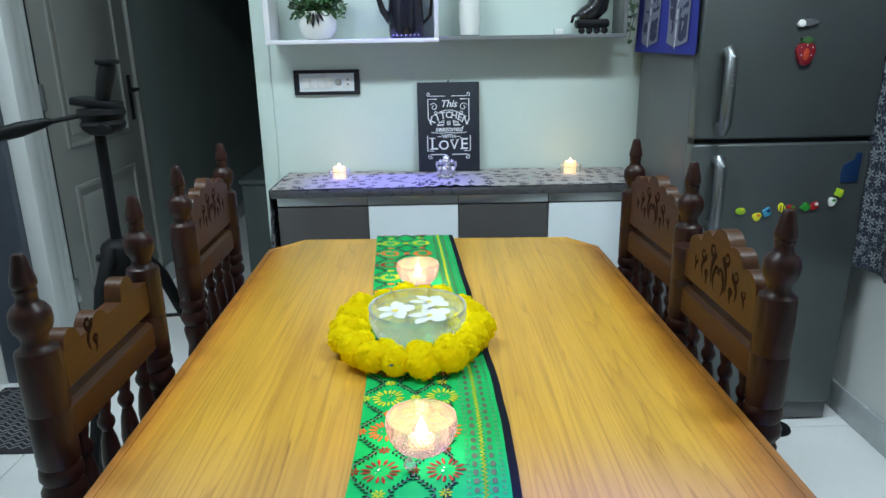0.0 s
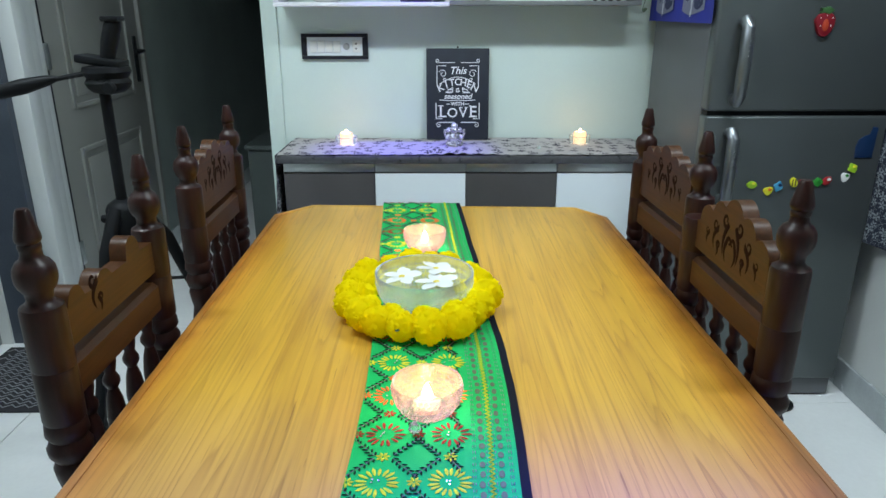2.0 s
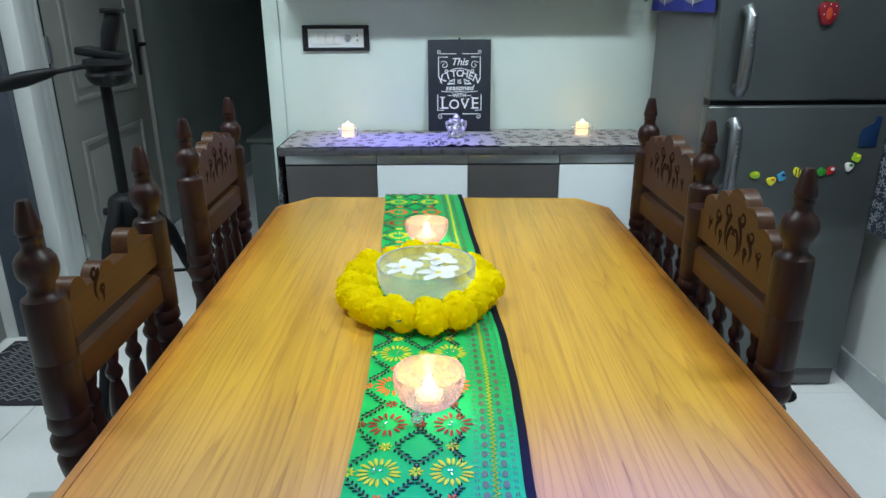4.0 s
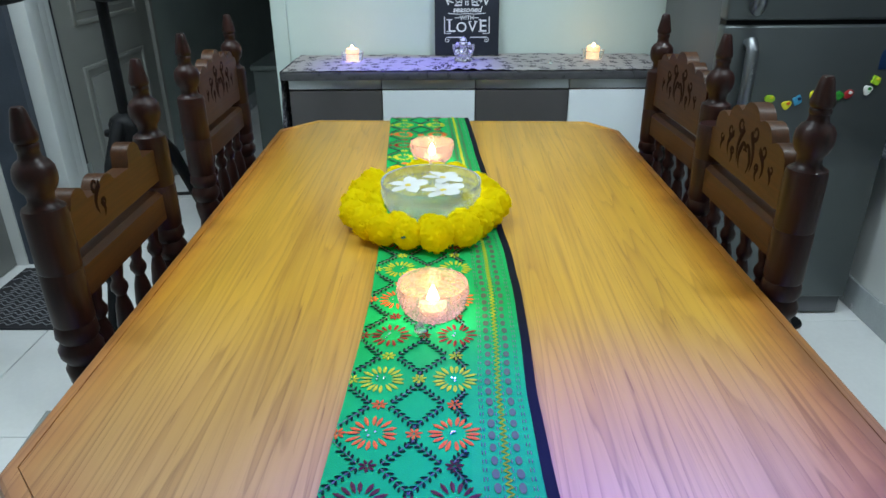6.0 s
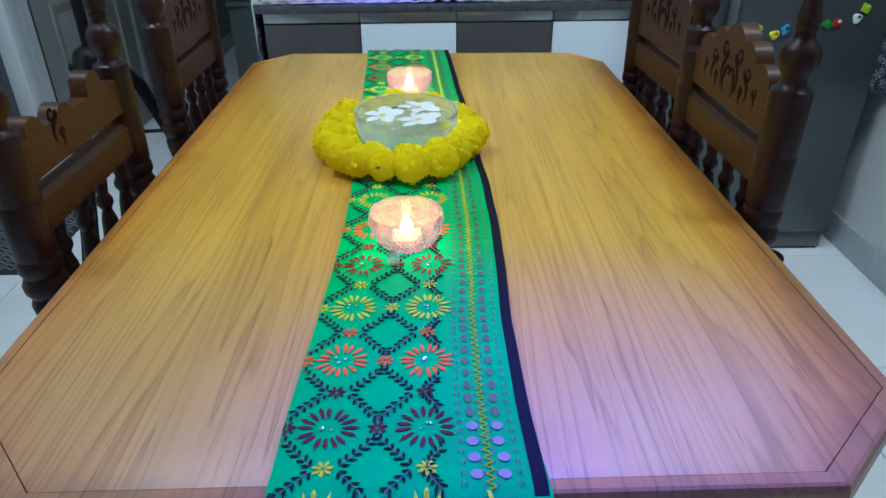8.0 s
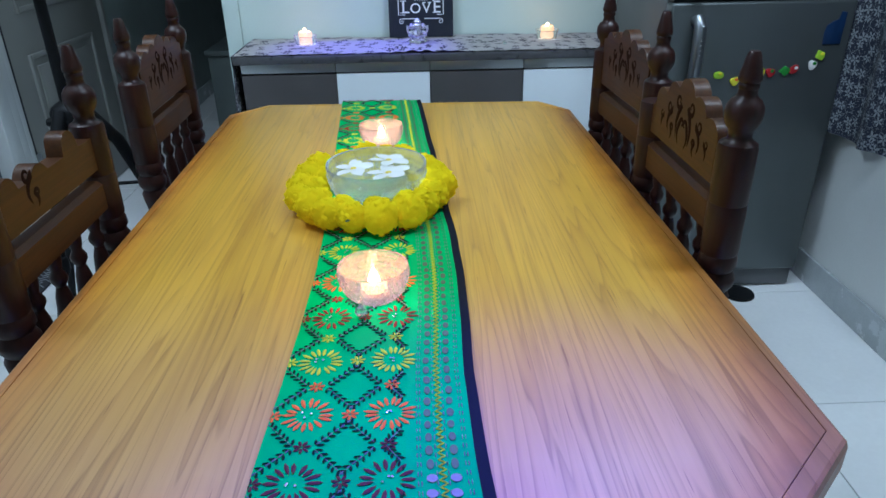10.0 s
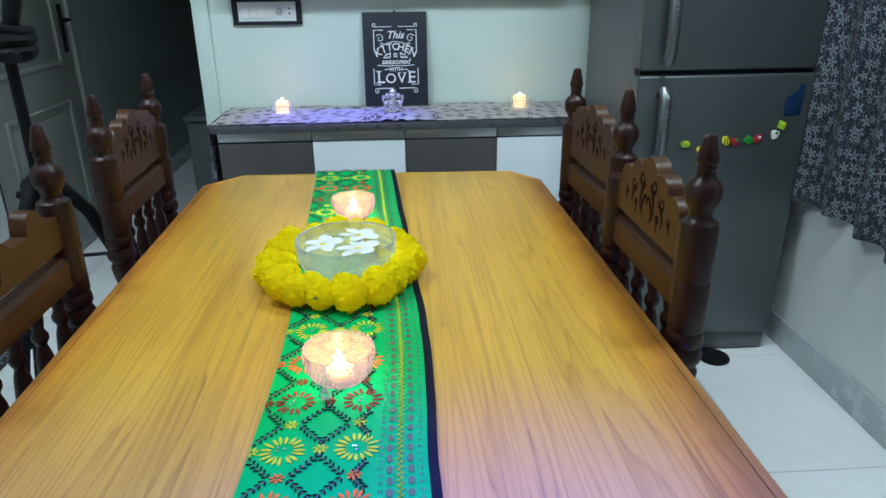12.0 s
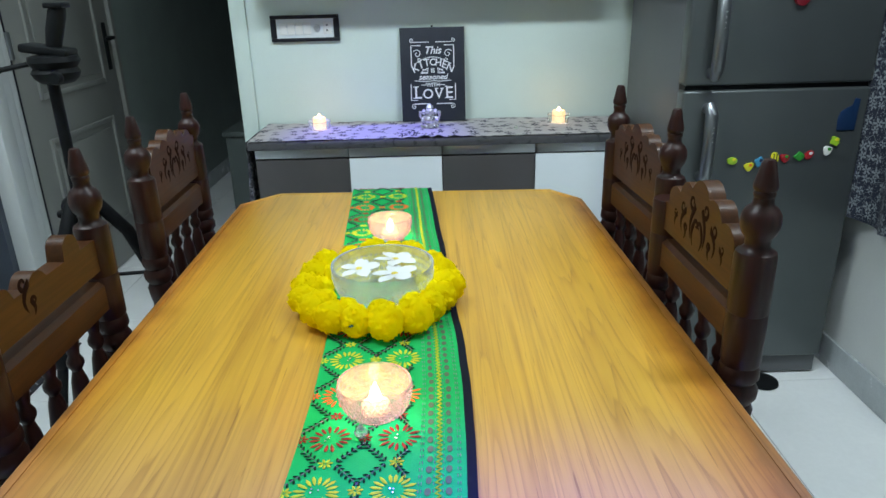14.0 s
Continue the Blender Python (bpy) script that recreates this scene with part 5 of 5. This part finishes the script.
# ---- tripod ----
tp = root("tripod", (-0.549, 1.975, 0), "black camera tripod with pan handle", "tripod")
part("column", lathed([(0.0125, 0.6), (0.0125, 1.10)], 14), MAT["black_plastic"], tp)
part("collar", lathed([(0.02, 0.70), (0.034, 0.735), (0.04, 0.75), (0.04, 0.815), (0.034, 0.828), (0.016, 0.84)], 20), MAT["black_plastic"], tp)
for k in range(3):
    a = radians(22 + 120 * k)
    c, s = math.cos(a), math.sin(a)
    leg = part("leg", tubed([(0.03 * c, 0.03 * s, 0.82), (0.09 * c, 0.09 * s, 0.735), (0.17 * c, 0.17 * s, 0.5), (0.34 * c, 0.34 * s, 0.012)], [0.016, 0.0155, 0.012, 0.009], 10), MAT["black_plastic"], tp)
    part("foot", lathed([(0.011, 0), (0.013, 0.006), (0.008, 0.02)], 12, (0.343 * c, 0.343 * s, 0)), MAT["black_plastic"], leg)
    part("clamp", lathed([(0.018, 0.48), (0.021, 0.488), (0.021, 0.51), (0.018, 0.52)], 12, (0.171 * c, 0.171 * s, 0)), MAT["black_plastic"], leg)
    part("brace", tubed([(0.012 * c, 0.012 * s, 0.63), (0.13 * c, 0.13 * s, 0.62)], 0.005, 6), MAT["black_plastic"], leg)
part("knob", lathe(bmesh.new(), [(0.008, 0), (0.011, 0.012), (0.009, 0.022)], 12, (-0.032, 0, 0.79), True, pose(0, 0, 0, 0, -90, 0).to_3x3()), MAT["black_plastic"], tp)
hd = part("head", lathed([(0.016, 1.088), (0.034, 1.092), (0.045, 1.102), (0.05, 1.114), (0.044, 1.123), (0.048, 1.129), (0.053, 1.137), (0.05, 1.148), (0.02, 1.152)], 22, (0.012, 0, 0)), MAT["black_plastic"], tp, "ribbed pan head")
part("level_knob", lathe(bmesh.new(), [(0.012, 0), (0.015, 0.01), (0.012, 0.02)], 14, (0.036, -0.042, 1.106), True, pose(0, 0, 0, 90, 0, 0).to_3x3()), MAT["black_plastic"], hd)
bm = boxed((-0.045, -0.03, 1.152), (0.055, 0.03, 1.17), 0.005)
bmesh.ops.rotate(bm, cent=(0, 0, 1.16), matrix=Matrix.Rotation(radians(9), 3, "Y"), verts=bm.verts)
part("plate", bm, MAT["black_plastic"], hd)
part("clamp_arm", tubed([(0.018, 0, 1.165), (0.028, 0, 1.2), (0.04, 0, 1.235), (0.046, 0, 1.25)], [0.016, 0.019, 0.019, 0.015], 10), MAT["black_plastic"], hd)
part("clamp_jaw", boxed((0.022, -0.02, 1.245), (0.062, 0.02, 1.256), 0.003), MAT["black_plastic"], hd)
ph = part("pan_handle", tubed([(-0.03, -0.012, 1.134), (-0.075, -0.03, 1.126), (-0.12, -0.045, 1.117)], 0.0055, 8), MAT["black_plastic"], tp)
part("grip", tubed([(-0.085, -0.033, 1.125), (-0.105, -0.039, 1.121), (-0.15, -0.054, 1.110), (-0.195, -0.07, 1.099), (-0.225, -0.082, 1.092)], [0.006, 0.012, 0.0175, 0.016, 0.008], 12), MAT["black_plastic"], ph, "padded black grip")

# ---- clear container on the floor ----
tray = root("plastic_container", pose(-0.79, 1.70, 0.001, 0, 0, 5), "clear plastic container on the floor behind the chair", "container")
bm = boxed((-0.062, 0.0, 0.0), (0.075, 0.16, 0.003))
box(bm, (-0.064, -0.002, 0.0), (-0.061, 0.162, 0.05))
box(bm, (0.074, -0.002, 0.0), (0.077, 0.162, 0.05))
box(bm, (-0.061, -0.002, 0.0), (0.074, 0.001, 0.05))
box(bm, (-0.061, 0.159, 0.0), (0.074, 0.162, 0.05))
part("box", bm, MAT["cloudy_plastic"], tray)
part("lid", boxed((-0.067, -0.005, 0.0505), (0.080, 0.165, 0.057), 0.002), MAT["cloudy_plastic"], tray, "cloudy plastic lid")
part("clip", boxed((-0.02, -0.01, 0.034), (0.02, -0.0052, 0.054), 0.0015), MAT["black_plastic"], tray, "dark clip")

# ---- floor mat ----
mt = root("door_mat", (-1.3, 2.58, 0.0), "dark woven mat with grey zigzag pattern", "mat")
part("pad", boxed((-0.185, -0.22, 0.0005), (0.185, 0.24, 0.009), 0.003), MAT["mat_cloth"], mt)
bm = bmesh.new()
for r in range(19):
    y = -0.2 + 0.0222 * r
    pts = [(-0.176 + 0.0222 * k, y + (0.018 if k % 2 else 0.0), 0.009) for k in range(17)]
    tube(bm, pts[(r % 3):17 - (r % 2)], 0.0026, 5)
tagged(part("zigzag_yarn", bm, MAT["mat_line"], mt, "raised grey zigzag yarn"), kind="stuff")

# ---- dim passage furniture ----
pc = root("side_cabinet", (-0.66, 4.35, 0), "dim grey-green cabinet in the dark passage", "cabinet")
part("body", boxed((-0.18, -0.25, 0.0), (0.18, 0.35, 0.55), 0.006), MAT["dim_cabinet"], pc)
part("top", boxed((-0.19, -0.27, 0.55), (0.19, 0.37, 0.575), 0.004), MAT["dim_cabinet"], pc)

# ---- lamps that light the room ----
for x, y in ((-0.72, 1.40), (1.13, 1.42)):
    lp = root("ceiling_batten_lamp", (x, y, CEIL), "white ceiling batten lamp, lit", "lamp", "ceiling lamps")
    part("housing", boxed((-0.49, -0.04, -0.035), (0.49, 0.04, 0), 0.006), MAT["ceramic"], lp)
    part("tube", lathe(bmesh.new(), [(0.014, -0.47), (0.014, 0.47)], 12, (0, 0, -0.052), True, pose(0, 0, 0, 0, 90, 0).to_3x3()), MAT["lamp"], lp)

for x, y in ((0.1, 2.70), (0.50, 0.86)):
    lp = root("ceiling_spot_lamp", (x, y, CEIL), "small ceiling spot lamp with violet light", "lamp", "spot lamps")
    part("housing", lathed([(0.05, -0.012), (0.05, 0)], 20), MAT["ceramic"], lp)
    part("lens", lathed([(0.03, -0.02), (0.036, -0.012)], 18), MAT["violet_lamp"], lp)

# ---- floor tiles ----
TILE = 0.6
tile_mesh = finish(boxed((0.0015, 0.0015, -0.004), (TILE - 0.0015, TILE - 0.0015, 0.0), 0.0008, 1), "tile", MAT["tile"], True)
cut_tile = finish(boxed((0.262, 0.0015, -0.004), (TILE - 0.0015, TILE - 0.0015, 0.0), 0.0008, 1), "tile", MAT["tile"], True)
floor = bpy.data.objects["floor"]
for i in range(-3, 3):
    for j in range(-3, 14):
        x, y = 0.05 + TILE * i, 0.02 + TILE * j
        if x + TILE < -1.5 and y > 3:
            continue
        ob = new("tile", cut_tile if x < -1.6 and y < 2.0 else tile_mesh)
        ob.parent = floor
        ob.location = (x, y, 0)
